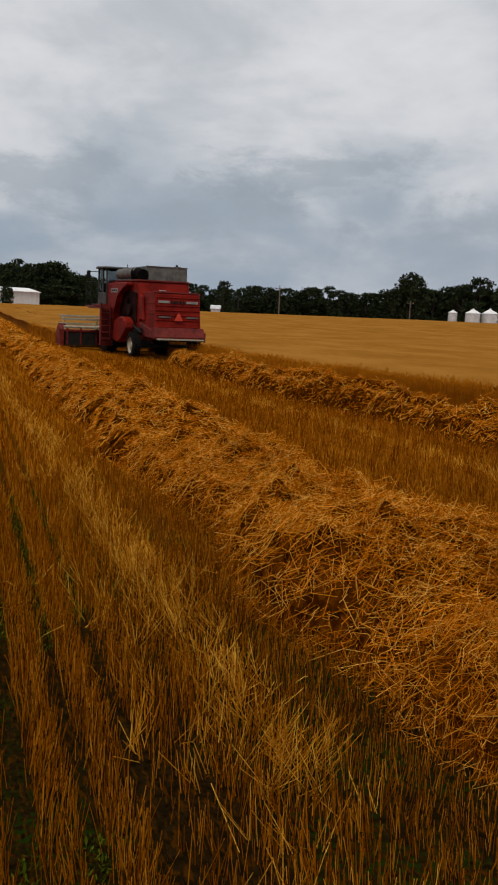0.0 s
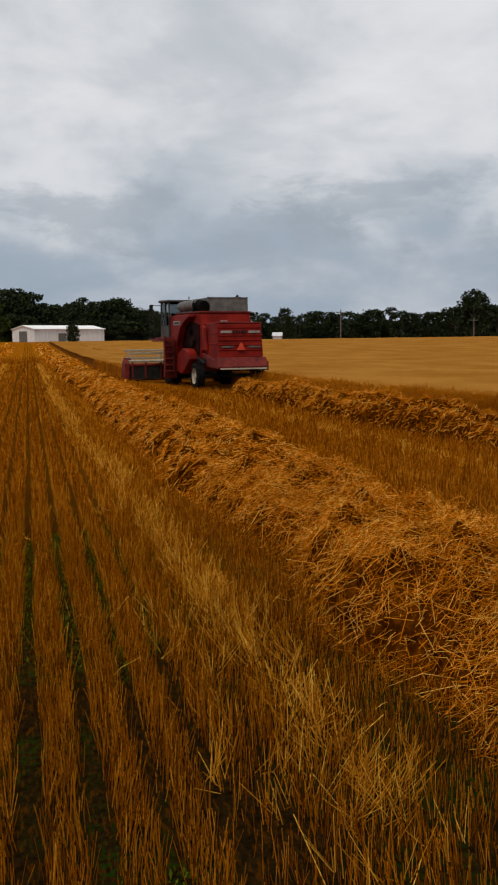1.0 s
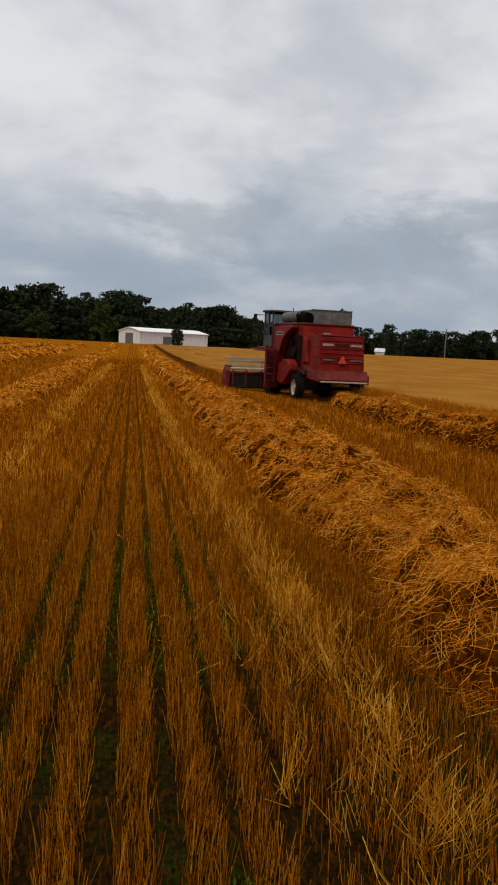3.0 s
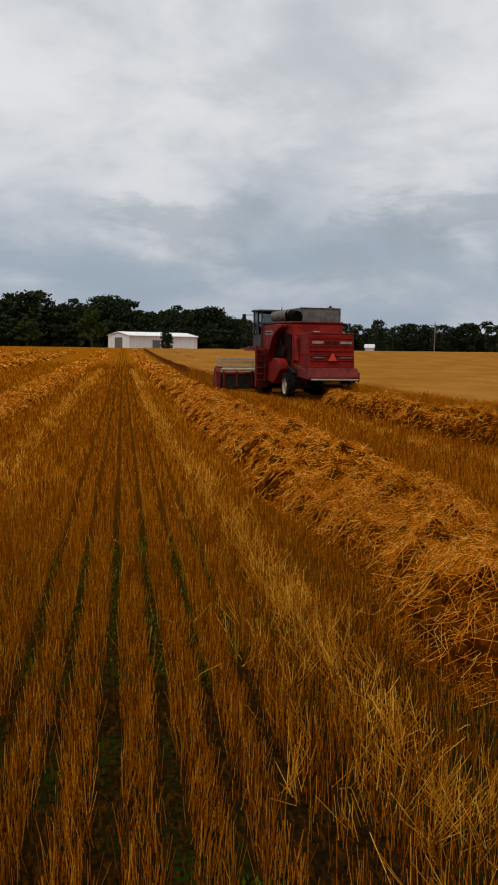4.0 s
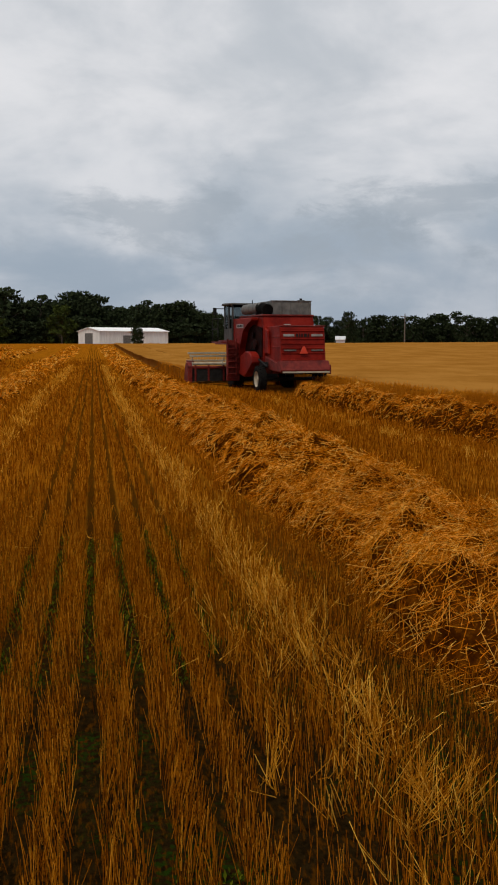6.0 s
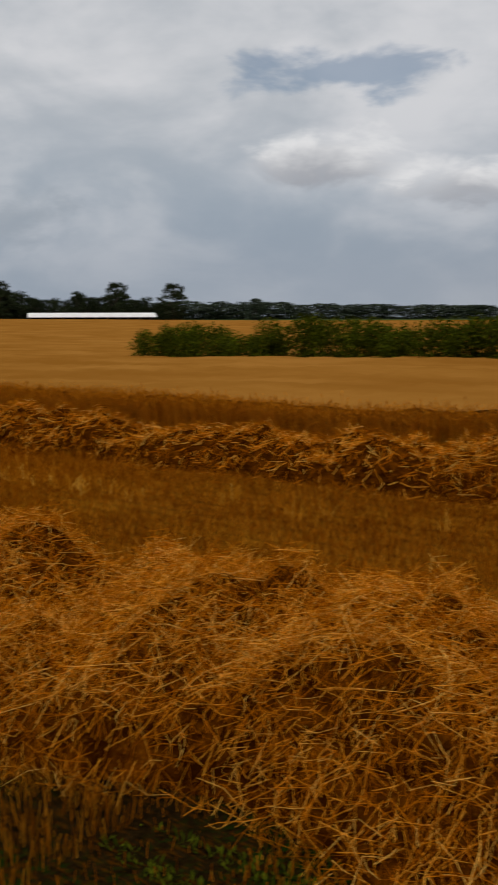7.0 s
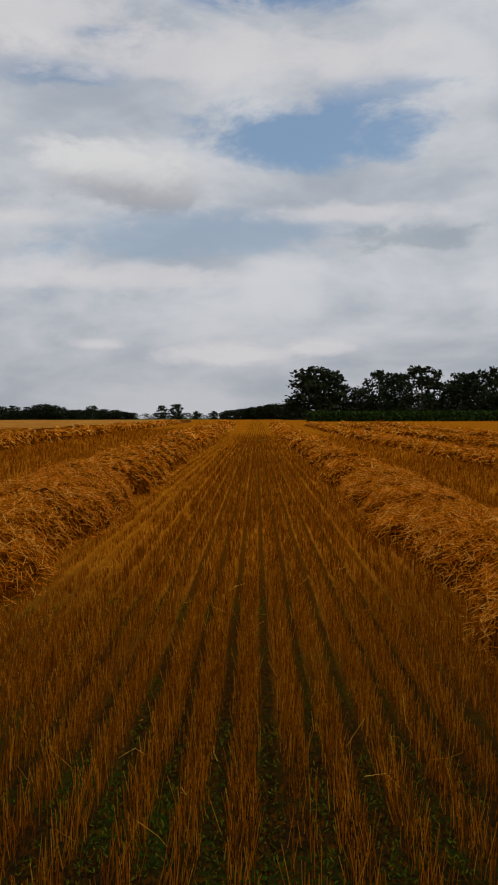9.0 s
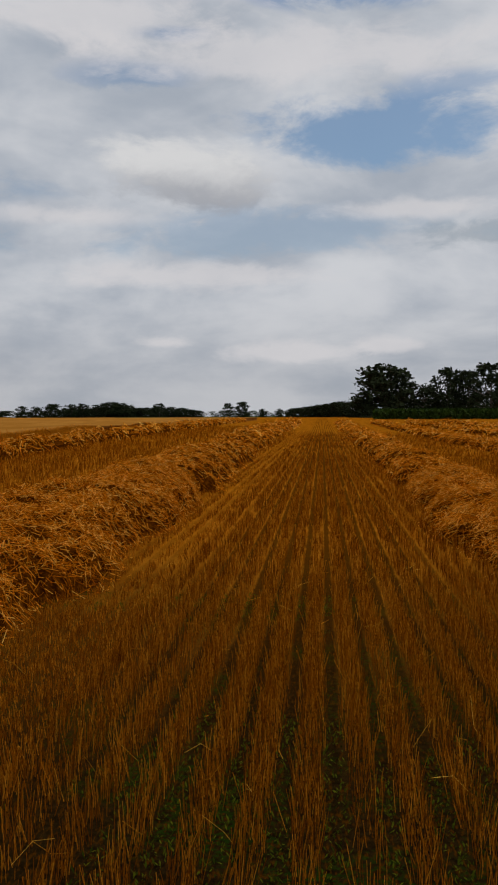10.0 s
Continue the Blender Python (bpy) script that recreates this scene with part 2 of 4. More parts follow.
# soil with green seedlings near, stubble cover further off
SOIL = bpy.data.materials.new("field_soil")
SOIL.use_nodes = True
n = Nodes(SOIL.node_tree)
co = n.add("ShaderNodeTexCoord").outputs["Object"]
p = n.add("ShaderNodeSeparateXYZ", {0: co}).outputs
clod = n.noise(co, 24.0, 6.0, 0.65)
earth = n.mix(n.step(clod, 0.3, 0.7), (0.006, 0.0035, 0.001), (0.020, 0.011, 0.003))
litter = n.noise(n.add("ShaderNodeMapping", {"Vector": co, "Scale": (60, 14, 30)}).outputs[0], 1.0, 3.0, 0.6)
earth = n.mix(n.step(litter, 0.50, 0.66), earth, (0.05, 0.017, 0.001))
green = n.step(n.noise(co, 1.1, 5.0, 0.6), 0.46, 0.62)
earth = n.mix(n.math("MULTIPLY", green, n.step(n.noise(co, 38.0, 3.0, 0.6), 0.45, 0.6)), earth, (0.010, 0.024, 0.002))
swath = n.noise(n.add("ShaderNodeMapping", {"Vector": co, "Scale": (2.2, 0.03, 1)}).outputs[0], 1.0, 4.0, 0.6)
mottle = n.noise(co, 0.9, 7.0, 0.65)
cover = n.mix(n.step(swath, 0.3, 0.7), (0.18, 0.055, 0.0018), (0.26, 0.085, 0.0035))
cover = n.mix(n.step(mottle, 0.35, 0.75), cover, (0.34, 0.122, 0.007))
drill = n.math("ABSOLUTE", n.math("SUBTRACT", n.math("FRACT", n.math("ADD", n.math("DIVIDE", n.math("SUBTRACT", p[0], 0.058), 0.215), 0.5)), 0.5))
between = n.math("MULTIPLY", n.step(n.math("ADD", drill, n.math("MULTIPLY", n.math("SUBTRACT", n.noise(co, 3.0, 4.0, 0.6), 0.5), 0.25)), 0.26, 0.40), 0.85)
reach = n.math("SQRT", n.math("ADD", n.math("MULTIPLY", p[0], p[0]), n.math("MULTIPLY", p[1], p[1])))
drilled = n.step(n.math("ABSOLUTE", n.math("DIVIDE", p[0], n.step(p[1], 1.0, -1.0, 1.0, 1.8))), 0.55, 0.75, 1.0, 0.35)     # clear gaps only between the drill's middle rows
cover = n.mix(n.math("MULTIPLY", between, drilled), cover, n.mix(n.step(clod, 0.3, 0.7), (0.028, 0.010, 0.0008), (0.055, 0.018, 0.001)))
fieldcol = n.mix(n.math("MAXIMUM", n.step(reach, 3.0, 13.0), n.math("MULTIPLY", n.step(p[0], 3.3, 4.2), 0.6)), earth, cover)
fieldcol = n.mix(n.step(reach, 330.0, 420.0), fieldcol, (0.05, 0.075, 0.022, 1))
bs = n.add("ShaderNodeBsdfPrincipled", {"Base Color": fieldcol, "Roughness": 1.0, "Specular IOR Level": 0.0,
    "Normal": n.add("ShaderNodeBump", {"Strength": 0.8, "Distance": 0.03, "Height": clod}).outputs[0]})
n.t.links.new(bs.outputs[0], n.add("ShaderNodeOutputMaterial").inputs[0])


# ---------------- the lie of the land ----------------
def sm(v, a, b):
    u = np.clip((np.asarray(v, float) - a) / (b - a), 0, 1)
    return u * u * (3 - 2 * u)


def land(x, y):
    """Height of the ground: dips gently ahead on the crop side, rises behind, and lifts to eye level far off."""
    x, y = np.asarray(x, float), np.asarray(y, float)
    r = np.hypot(x, y)
    tilt = np.where(y > 0, -0.45 * np.tanh(y / 30), -0.6 * np.tanh(y / 32))
    return tilt * sm(x, 1.0, 7.0) * (1 - sm(r, 70, 220)) + 1.15 * sm(r, 50, 260) - 0.75 * sm(x, 110, 190)


def vnoise(x, y, size, seed=0):
    """Smooth value noise from -1 to 1 over the plan, with lumps of about that size."""
    u, v = np.asarray(x, float) / size, np.asarray(y, float) / size
    i, j = np.floor(u), np.floor(v)
    f, g = u - i, v - j
    f, g = f * f * (3 - 2 * f), g * g * (3 - 2 * g)

    def h(a, b):
        w = np.sin(a * 127.1 + b * 311.7 + seed * 74.7) * 43758.5453
        return 2 * (w - np.floor(w)) - 1
    return (h(i, j) * (1 - f) + h(i + 1, j) * f) * (1 - g) + (h(i, j + 1) * (1 - f) + h(i + 1, j + 1) * f) * g


def mesh_from(name, verts, faces, mat, smooth=False):
    """A mesh from arrays: verts (n, 3), faces (m, k) all of one size."""
    verts, faces = np.asarray(verts, np.float32), np.asarray(faces, np.int32)
    me = bpy.data.meshes.new(name)
    me.vertices.add(len(verts))
    me.vertices.foreach_set("co", verts.ravel())
    k = faces.shape[1]
    me.loops.add(faces.size)
    me.loops.foreach_set("vertex_index", faces.ravel())
    me.polygons.add(len(faces))
    me.polygons.foreach_set("loop_start", np.arange(0, faces.size, k, dtype=np.int32))
    me.polygons.foreach_set("loop_total", np.full(len(faces), k, np.int32))
    if smooth: me.polygons.foreach_set("use_smooth", np.ones(len(faces), bool))
    me.update(calc_edges=True)
    me.materials.append(mat)
    return me


def grid(xs, ys, height):
    X, Y = np.meshgrid(xs, ys, indexing="ij")
    V = np.stack([X, Y, height(X, Y)], -1).reshape(-1, 3)
    i = np.arange(len(xs) - 1)[:, None] * len(ys) + np.arange(len(ys) - 1)[None]
    i = i.ravel()
    return V, np.stack([i, i + len(ys), i + len(ys) + 1, i + 1], 1)


def stalks(a, b, c, ra, rc, sides=3):
    """Thin bent stalks through the points a, b, c, with radii ra at the foot and rc at the tip."""
    n = len(a)
    d = c - a
    d /= np.maximum(np.linalg.norm(d, axis=1, keepdims=True), 1e-6)
    ref = np.where(np.abs(d[:, 2:3]) > 0.8, np.array([[1.0, 0, 0]]), np.array([[0, 0, 1.0]]))
    u = np.cross(d, ref)
    u /= np.linalg.norm(u, axis=1, keepdims=True)
    v = np.cross(d, u)
    ra, rc = np.broadcast_to(ra, (n,)), np.broadcast_to(rc, (n,))
    rings = []
    for p, r in ((a, ra), (b, (ra + rc) / 2), (c, rc)):
        for s in range(sides):
            t = 2 * math.pi * s / sides
            rings.append(p + r[:, None] * (math.cos(t) * u + math.sin(t) * v))
    V = np.stack(rings, 1).reshape(-1, 3)
    o = (np.arange(n) * 3 * sides)[:, None]
    F = []
    for k in range(2):
        for s in range(sides):
            e = (s + 1) % sides
            F.append(o + np.array([[k * sides + s, k * sides + e, (k + 1) * sides + e, (k + 1) * sides + s]]))
    return V, np.stack(F, 1).reshape(-1, 4)


def pins(a, c, ra, rc, sides=3):
    """Straight thin stalks from a to c."""
    n = len(a)
    d = c - a
    d /= np.maximum(np.linalg.norm(d, axis=1, keepdims=True), 1e-6)
    u = np.cross(d, np.where(np.abs(d[:, 2:3]) > 0.8, np.array([[1.0, 0, 0]]), np.array([[0, 0, 1.0]])))
    u /= np.linalg.norm(u, axis=1, keepdims=True)
    v = np.cross(d, u)
    ra, rc = np.broadcast_to(ra, (n,)), np.broadcast_to(rc, (n,))
    rings = []
    for p, r in ((a, ra), (c, rc)):
        for k in range(sides):
            t = 2 * math.pi * k / sides
            rings.append(p + r[:, None] * (math.cos(t) * u + math.sin(t) * v))
    V = np.stack(rings, 1).reshape(-1, 3)
    o = (np.arange(n) * 2 * sides)[:, None]
    F = [o + np.array([[k, (k + 1) % sides, sides + (k + 1) % sides, sides + k]]) for k in range(sides)]
    return V, np.stack(F, 1).reshape(-1, 4)


def join(chunks):
    V, F, o = [], [], 0
    for v, f in chunks:
        V.append(v), F.append(f + o)
        o += len(v)
    return np.concatenate(V), np.concatenate(F)


rng = np.random.default_rng(7)
ax = np.concatenate([-np.geomspace(3000, 30, 40), np.linspace(-28, 28, 85), np.geomspace(30, 3000, 40)])
V, F = grid(ax, ax, lambda x, y: land(x, y) + np.where(np.hypot(x, y) < 32, 0.012 * np.sin(x * 33.0) + rng.normal(0, 0.006, x.shape), 0))
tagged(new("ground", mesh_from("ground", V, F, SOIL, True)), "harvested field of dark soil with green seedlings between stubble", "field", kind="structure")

# ---------------- stubble in drilled rows ----------------
ROW, FIRST = 0.215, 0.058


def seen_side(x, y):
    return x > -4.6 - 0.24 * np.abs(y)


def stubble(y0, y1, x0, x1, per_m, rad, h0, h1, wide=0.069):
    out = []
    for i in range(int(math.floor(x0 / ROW)), int(math.ceil(x1 / ROW)) + 1):
        n = int((y1 - y0) * per_m)
        spread = wide * (1.0 if -2 <= i <= 2 or y1 <= -2 and x0 < 3 else 1.45)      # the drill's middle rows stand apart
        y = rng.uniform(y0, y1, n)
        y = y + np.clip(rng.normal(0, 0.10, n), -0.22, 0.22) * np.abs(y) * (np.abs(y) > 4)
        x = FIRST + i * ROW + rng.uniform(-spread, spread, n) + rng.normal(0, 0.011, n) + 0.008 * math.sin(i * 2.3) + 0.012 * vnoise(y, y * 0 + i, 0.9, 21)
        gap = np.sin(y * 1.7 + i * 2.1) + np.sin(y * 0.63 + i * 5.3) + rng.normal(0, 0.7, n)
        ok = seen_side(x, y) & (gap > -1.7) & (x < 9.9 - 0.034 * y) & ~((y > 42.4) & (x > 4.1))
        out.append(np.stack([x[ok], y[ok]], 1))
    p = np.concatenate(out)
    n = len(p)
    h = rng.uniform(h0, h1, n) * np.where(rng.random(n) < 0.25, 0.55, 1)
    track = (p[:, 0] > np.interp(p[:, 1], [-40, 0, 4, 10, 24], [1.6, 1.4, 1.28, 1.06, 0.88])) & (p[:, 0] < 2.4)      # pressed down beside the swath
    h = np.where(track, h * np.where(p[:, 1] > 2, 0.68, 0.5), h)
    lean = rng.normal(0, 0.12, (n, 2)) + 0.16 * np.stack([vnoise(p[:, 0], p[:, 1], 0.14, 51), vnoise(p[:, 0], p[:, 1], 0.14, 52)], 1)
    a = np.column_stack([p, land(p[:, 0], p[:, 1]) - 0.01])
    c = a + np.column_stack([lean * h[:, None], h])
    return pins(a, c, rad * rng.uniform(0.8, 1.3, n), rad * 0.85)


bits = [stubble(2.0, 4.2, -2.4, 2.6, 330, 0.0013, 0.08, 0.18, 0.062), stubble(4.2, 8, -2.4, 2.6, 440, 0.0014, 0.09, 0.18), stubble(-4.2, -2.0, -2.4, 2.4, 170, 0.0013, 0.08, 0.18, 0.054), stubble(-8, -4.2, -2.4, 2.4, 330, 0.0014, 0.09, 0.18, 0.062),
    stubble(-2.0, 2.0, -4.6, 0.9, 45, 0.0022, 0.06, 0.14), stubble(2.0, 8, -5.2, -2.5, 45, 0.0026, 0.08, 0.16), stubble(-8, -2.0, -5.2, -2.5, 45, 0.0026, 0.08, 0.16),
    stubble(-2.0, 2.0, 1.0, 2.6, 50, 0.0017, 0.06, 0.14), stubble(-7.0, 1.6, 1.4, 2.5, 200, 0.0022, 0.07, 0.13, 0.108), stubble(-8, 9, 3.4, 7.8, 170, 0.0028, 0.05, 0.09, 0.108), stubble(-8, 8, 9.0, 10.2, 70, 0.003, 0.11, 0.19),
    stubble(8, 18, -4.2, 7.4, 85, 0.0032, 0.09, 0.18, 0.062), stubble(-18, -8, -4.6, 8.4, 80, 0.0032, 0.09, 0.18, 0.062),
    stubble(18, 34, -8, 7.0, 24, 0.0060, 0.10, 0.18, 0.060), stubble(-34, -18, -9, 9.0, 24, 0.0060, 0.10, 0.18, 0.060),
    stubble(34, 75, -12, 4.2, 4, 0.014, 0.10, 0.17), stubble(-75, -34, -14, 10, 4, 0.014, 0.10, 0.17)]
tagged(new("stubble", mesh_from("stubble", *join(bits), STUBBLE)), "short cut golden-brown wheat stubble standing in drilled rows", "stubble", kind="stuff")


def flattened(xc, y0, y1, per_m, rad, wide):
    """Longer pale stalks left leaning along the edge of a cut."""
    n = int((y1 - y0) * per_m / 6)
    y = rng.uniform(y0, y1, n)
    x = (np.interp(y, [4, 8, 10, 15, 24, 60], [1.09, 0.99, 0.90, 0.78, 0.72, 0.68]) if xc is None else xc) + 0.03 * np.sin(y * 0.7) + rng.normal(0, wide, n)
    clump = vnoise(x, y, 0.22, 3) + 0.6 * vnoise(x, y, 0.7, 4) + rng.normal(0, 0.3, n)
    ok = (clump > -0.3) & seen_side(x, y)
    x, y, n = np.repeat(x[ok], 6), np.repeat(y[ok], 6), 6 * int(ok.sum())
    x, y = x + rng.normal(0, 0.018, n), y + rng.normal(0, 0.025, n)
    h, l = rng.uniform(0.06, 0.19, n), rng.uniform(0.0, 0.13, n)
    t = np.repeat(np.where(rng.random(n // 6) < 0.6, math.pi, 0.0) + rng.normal(0, 0.7, n // 6), 6) + rng.normal(0, 0.7, n)
    a = np.column_stack([x, y, land(x, y)])
    c = a + np.column_stack([l * np.cos(t), l * np.sin(t), h])
    return pins(a, c, rad * rng.uniform(0.8, 1.3, n), rad * 0.8)


bits = [flattened(None, 2.6, 5.5, 330, 0.0014, 0.11), flattened(None, 1.8, 2.6, 130, 0.0013, 0.12), flattened(None, 5.0, 10, 280, 0.0018, 0.07), flattened(0.85, 1.6, 9, 70, 0.0015, 0.22), flattened(None, 10, 26, 170, 0.0026, 0.07), flattened(None, 26, 60, 45, 0.005, 0.10),
    flattened(-1.42, 6, 26, 90, 0.003, 0.10), flattened(-1.42, 26, 60, 45, 0.006, 0.13), flattened(5.6, 6, 30, 70, 0.003, 0.12), flattened(5.9, -8, 6, 9, 0.0024, 0.2)]


def strays(n, y0, y1):
    """Single long straws dropped across the stubble."""
    x, y, t = rng.uniform(-1.9, 2.0, n), rng.uniform(y0, y1, n), rng.uniform(0, 6.283, n)
    L = rng.uniform(0.06, 0.17, n)
    m = np.column_stack([x, y, land(x, y) + rng.uniform(0.07, 0.16, n)])
    d = np.column_stack([np.cos(t), np.sin(t), rng.normal(0, 0.5, n)]) * L[:, None] / 2
    a, c = m - d, m + d
    a[:, 2], c[:, 2] = np.maximum(a[:, 2], 0.01), np.maximum(c[:, 2], 0.01)
    return stalks(a, m + rng.normal(0, 0.02, (n, 3)), c, 0.0010, 0.0009)


bits += [strays(70, 2.6, 9), strays(80, -9, -2.8)]
tagged(new("flattened_stubble", mesh_from("flattened_stubble", *join(bits), PALE)), "long pale straw stalks leaning along the cut edge", "stubble", kind="stuff")


def sprigs(n, x0, x1, y0, y1, size):
    """Small broad seedling leaves low between the rows."""
    x, y = rng.uniform(x0, x1, n), rng.uniform(y0, y1, n)
    keep = (np.sin(x * 2.1 + 1) + np.sin(y * 1.3) + np.sin(x * 0.9 - y * 0.8) + 1.4 * vnoise(x, y, 0.35, 9) > 0.5) & seen_side(x, y)
    keep &= np.abs((x - FIRST) / ROW - np.round((x - FIRST) / ROW)) > 0.24
    x, y = x[keep], y[keep]
    n = len(x)
    t, s = rng.uniform(0, 6.283, n), size * rng.uniform(0.6, 1.6, n)
    a = np.column_stack([x, y, land(x, y) + 0.005])
    d = np.column_stack([np.cos(t), np.sin(t), rng.uniform(0.3, 1.4, n)]) * s[:, None]
    w = np.column_stack([-np.sin(t), np.cos(t), np.zeros(n)]) * (s * 0.22)[:, None]
    V = np.stack([a, a + d * 0.55 + w, a + d, a + d * 0.55 - w], 1).reshape(-1, 3)
    return V, np.arange(4 * n).reshape(-1, 4)


bits = [sprigs(90000, -2.3, 2.2, 1.2, 8, 0.016), sprigs(60000, -2.3, 2.4, -8, -1.2, 0.014), sprigs(9000, 1, 2.6, -2, 2, 0.015)]
tagged(new("seedlings", mesh_from("seedlings", *join(bits), WEED)), "green weed seedlings between the stubble rows", "weeds", kind="stuff")


# ---------------- straw swaths ----------------
def part(name, me, parent, label="", kind=""):
    ob = new(name, me)
    ob.parent = parent
    if label or kind: tagged(ob, label, kind=kind)
    return ob


def heap(s, y, course, k):
    """Cross-section of a straw swath: s from -1 to 1 across; returns x, z. course: (y, centre, half-width, height) along it."""
    y = np.asarray(y, float)
    yk, ck, wk, tk = zip(*course)
    xc, half, top = np.interp(y, yk, ck), np.interp(y, yk, wk), np.interp(y, yk, tk)
    wob = 0.10 * vnoise(y, y * 0, 2.2, k) + 0.06 * vnoise(y, y * 0, 0.7, k + 1)
    hh = top * (0.92 + 0.20 * vnoise(y, y * 0, 1.6, k + 2) + 0.12 * vnoise(y, y * 0, 0.55, k + 3))
    x = xc + wob + s * half * (1 + 0.16 * vnoise(y, np.sign(s), 0.9, k + 4))
    prof = np.clip(1 - np.abs(s) ** 3.2, 0, 1) ** 0.62
    lumps = top * (0.30 * vnoise(x, y, 0.42, k + 5) + 0.25 * vnoise(x, y, 0.19, k + 6) + 0.12 * vnoise(x, y, 0.10, k + 7))
    lumps = lumps * np.interp(y, [-10, -4, 3, 7, 20], [0.5, 1.0, 1.0, 1.25, 0.9])
    return x, land(x, y) + hh * prof + lumps * (0.2 + 0.8 * prof) + 0.02 * (1 - prof)


def windrow(course, y0, y1, bands, seed, label=""):
    e = tagged(new("straw_windrow"), label or "long loose golden straw swath lying on cut stubble", "straw windrow", "straw windrows")
    xc = float(np.interp((y0 + y1) / 2, [c[0] for c in course], [c[1] for c in course]))
    half = max(c[2] for c in course)
    e.location = (xc, (y0 + y1) / 2, float(land(xc, (y0 + y1) / 2)))
    off = np.array(e.location)
    ys = []
    y = y0
    while y < y1:
        ys.append(y)
        y += 0.1 if abs(y) < 10 else 0.25 if abs(y) < 22 else 0.5 if abs(y) < 60 else 2.0
    ys = np.array(ys + [y1])
    ss = np.linspace(-1.02, 1.02, 27)
    S, Y = np.meshgrid(ss, ys, indexing="ij")
    X, Z = heap(S, Y, course, seed)
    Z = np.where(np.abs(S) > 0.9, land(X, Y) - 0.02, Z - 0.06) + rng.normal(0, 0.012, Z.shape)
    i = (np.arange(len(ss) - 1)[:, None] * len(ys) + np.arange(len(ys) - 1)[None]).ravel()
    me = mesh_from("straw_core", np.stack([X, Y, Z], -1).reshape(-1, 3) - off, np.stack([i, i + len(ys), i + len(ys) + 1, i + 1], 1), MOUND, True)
    part("straw_core", me, e, "matted straw core, darkened for the shade between straws")
    bits = []
    for b0, b1, per, rad, length in bands:
        n = int((b1 - b0) * 2.5 * half * per)
        s, y = rng.uniform(-1.06, 1.06, n), rng.uniform(b0, b1, n)
        x, z = heap(s, y, course, seed)
        ok = seen_side(x, y) & (rng.random(n) < np.interp(np.abs(s), [0.75, 1.0], [1.0, 0.5]))
        s, x, y, z = s[ok], x[ok], y[ok], z[ok]
        n = len(x)
        L = length * rng.uniform(0.45, 1.35, n)
        t = 1.6 * vnoise(x, y, 0.35, 8) + rng.normal(0, 1.3, n)
        up = np.where(rng.random(n) < 0.30, rng.uniform(0.3, 1.9, n), rng.normal(0.03, 0.36, n))
        fall = -0.75 * s * np.abs(s) * np.cos(t)
        d = np.column_stack([np.cos(t), np.sin(t), up + fall])
        d *= (L / np.linalg.norm(d, axis=1))[:, None]
        m = np.column_stack([x, y, z + rng.uniform(-0.085, 0.035, n)])
        bend = rng.normal(0, 0.15, (n, 3)) * L[:, None]
        a, c = m - d / 2, m + d / 2
        c[:, 2] -= 0.15 * L * rng.random(n)
        floor = land(a[:, 0], a[:, 1])
        a[:, 2], c[:, 2] = np.maximum(a[:, 2], floor), np.maximum(c[:, 2], floor)
        r = rad * rng.uniform(0.7, 1.5, n)
        if length < 0.15: bits.append(pins(a - off, c - off, r, r * 0.8))
        else: bits.append(stalks(a - off, m + bend - off, c - off, r, r * 0.8))
    part("straw", mesh_from("straw", *join(bits), STRAW), e, "tangled loose straw stalks", "stuff")
    return e


COMBINE_AT, COMBINE_YAW = (7.9, 33.6), 7.0
NEAR = [(-140, 4.2, 0.95, 0.52), (-60, 4.05, 0.95, 0.52), (-25, 3.42, 1.0, 0.56), (-9, 3.14, 1.06, 0.56), (-4, 3.18, 1.0, 0.50), (-1.5, 3.22, 0.96, 0.42), (0.5, 2.98, 0.98, 0.40), (2.5, 2.72, 0.96, 0.45), (5, 2.56, 0.86, 0.44),
    (8, 2.48, 0.84, 0.42), (12, 2.28, 0.84, 0.40), (30, 2.22, 0.80, 0.38), (150, 2.1, 0.80, 0.38)]
windrow(NEAR, -140, 150, [(-3.6, 3.4, 2500, 0.0010, 0.17), (3.2, 9, 850, 0.0014, 0.12), (3.2, 9, 800, 0.0013, 0.19), (-3.6, 9, 110, 0.0012, 0.33), (-6, -3.6, 1500, 0.0015, 0.14), (-18, -6, 1050, 0.0026, 0.13), (9, 19, 800, 0.0027, 0.13), (-26, -18, 330, 0.0046, 0.145), (19, 27, 330, 0.0046, 0.145), (-45, -26, 120, 0.0075, 0.145), (27, 45, 120, 0.0075, 0.145), (-90, -45, 14, 0.02, 0.6), (45, 90, 14, 0.02, 0.6), (-140, -90, 6, 0.03, 0.8), (90, 150, 6, 0.03, 0.8)],
    11, "thick loose golden straw swath lying on stubble")
FRESH = [(-140, 12.5, 0.8, 0.48), (-40, 10.1, 0.78, 0.48), (-6, 8.55, 0.76, 0.44), (-1, 8.3, 0.76, 0.41), (8, 7.95, 0.72, 0.42), (18, 7.45, 0.70, 0.54), (26, 7.45, 0.66, 0.56), (32.4, 7.75, 0.60, 0.50)]
windrow(FRESH, -140, 32.4, [(-9, 4, 1250, 0.0018, 0.14), (12, 32.4, 420, 0.0038, 0.145), (4, 12, 500, 0.0032, 0.14), (-20, -9, 300, 0.0042, 0.145), (-40, -20, 50, 0.010, 0.36), (-140, -40, 12, 0.022, 0.6)],
    23, "fresh golden straw swath trailing from the combine")
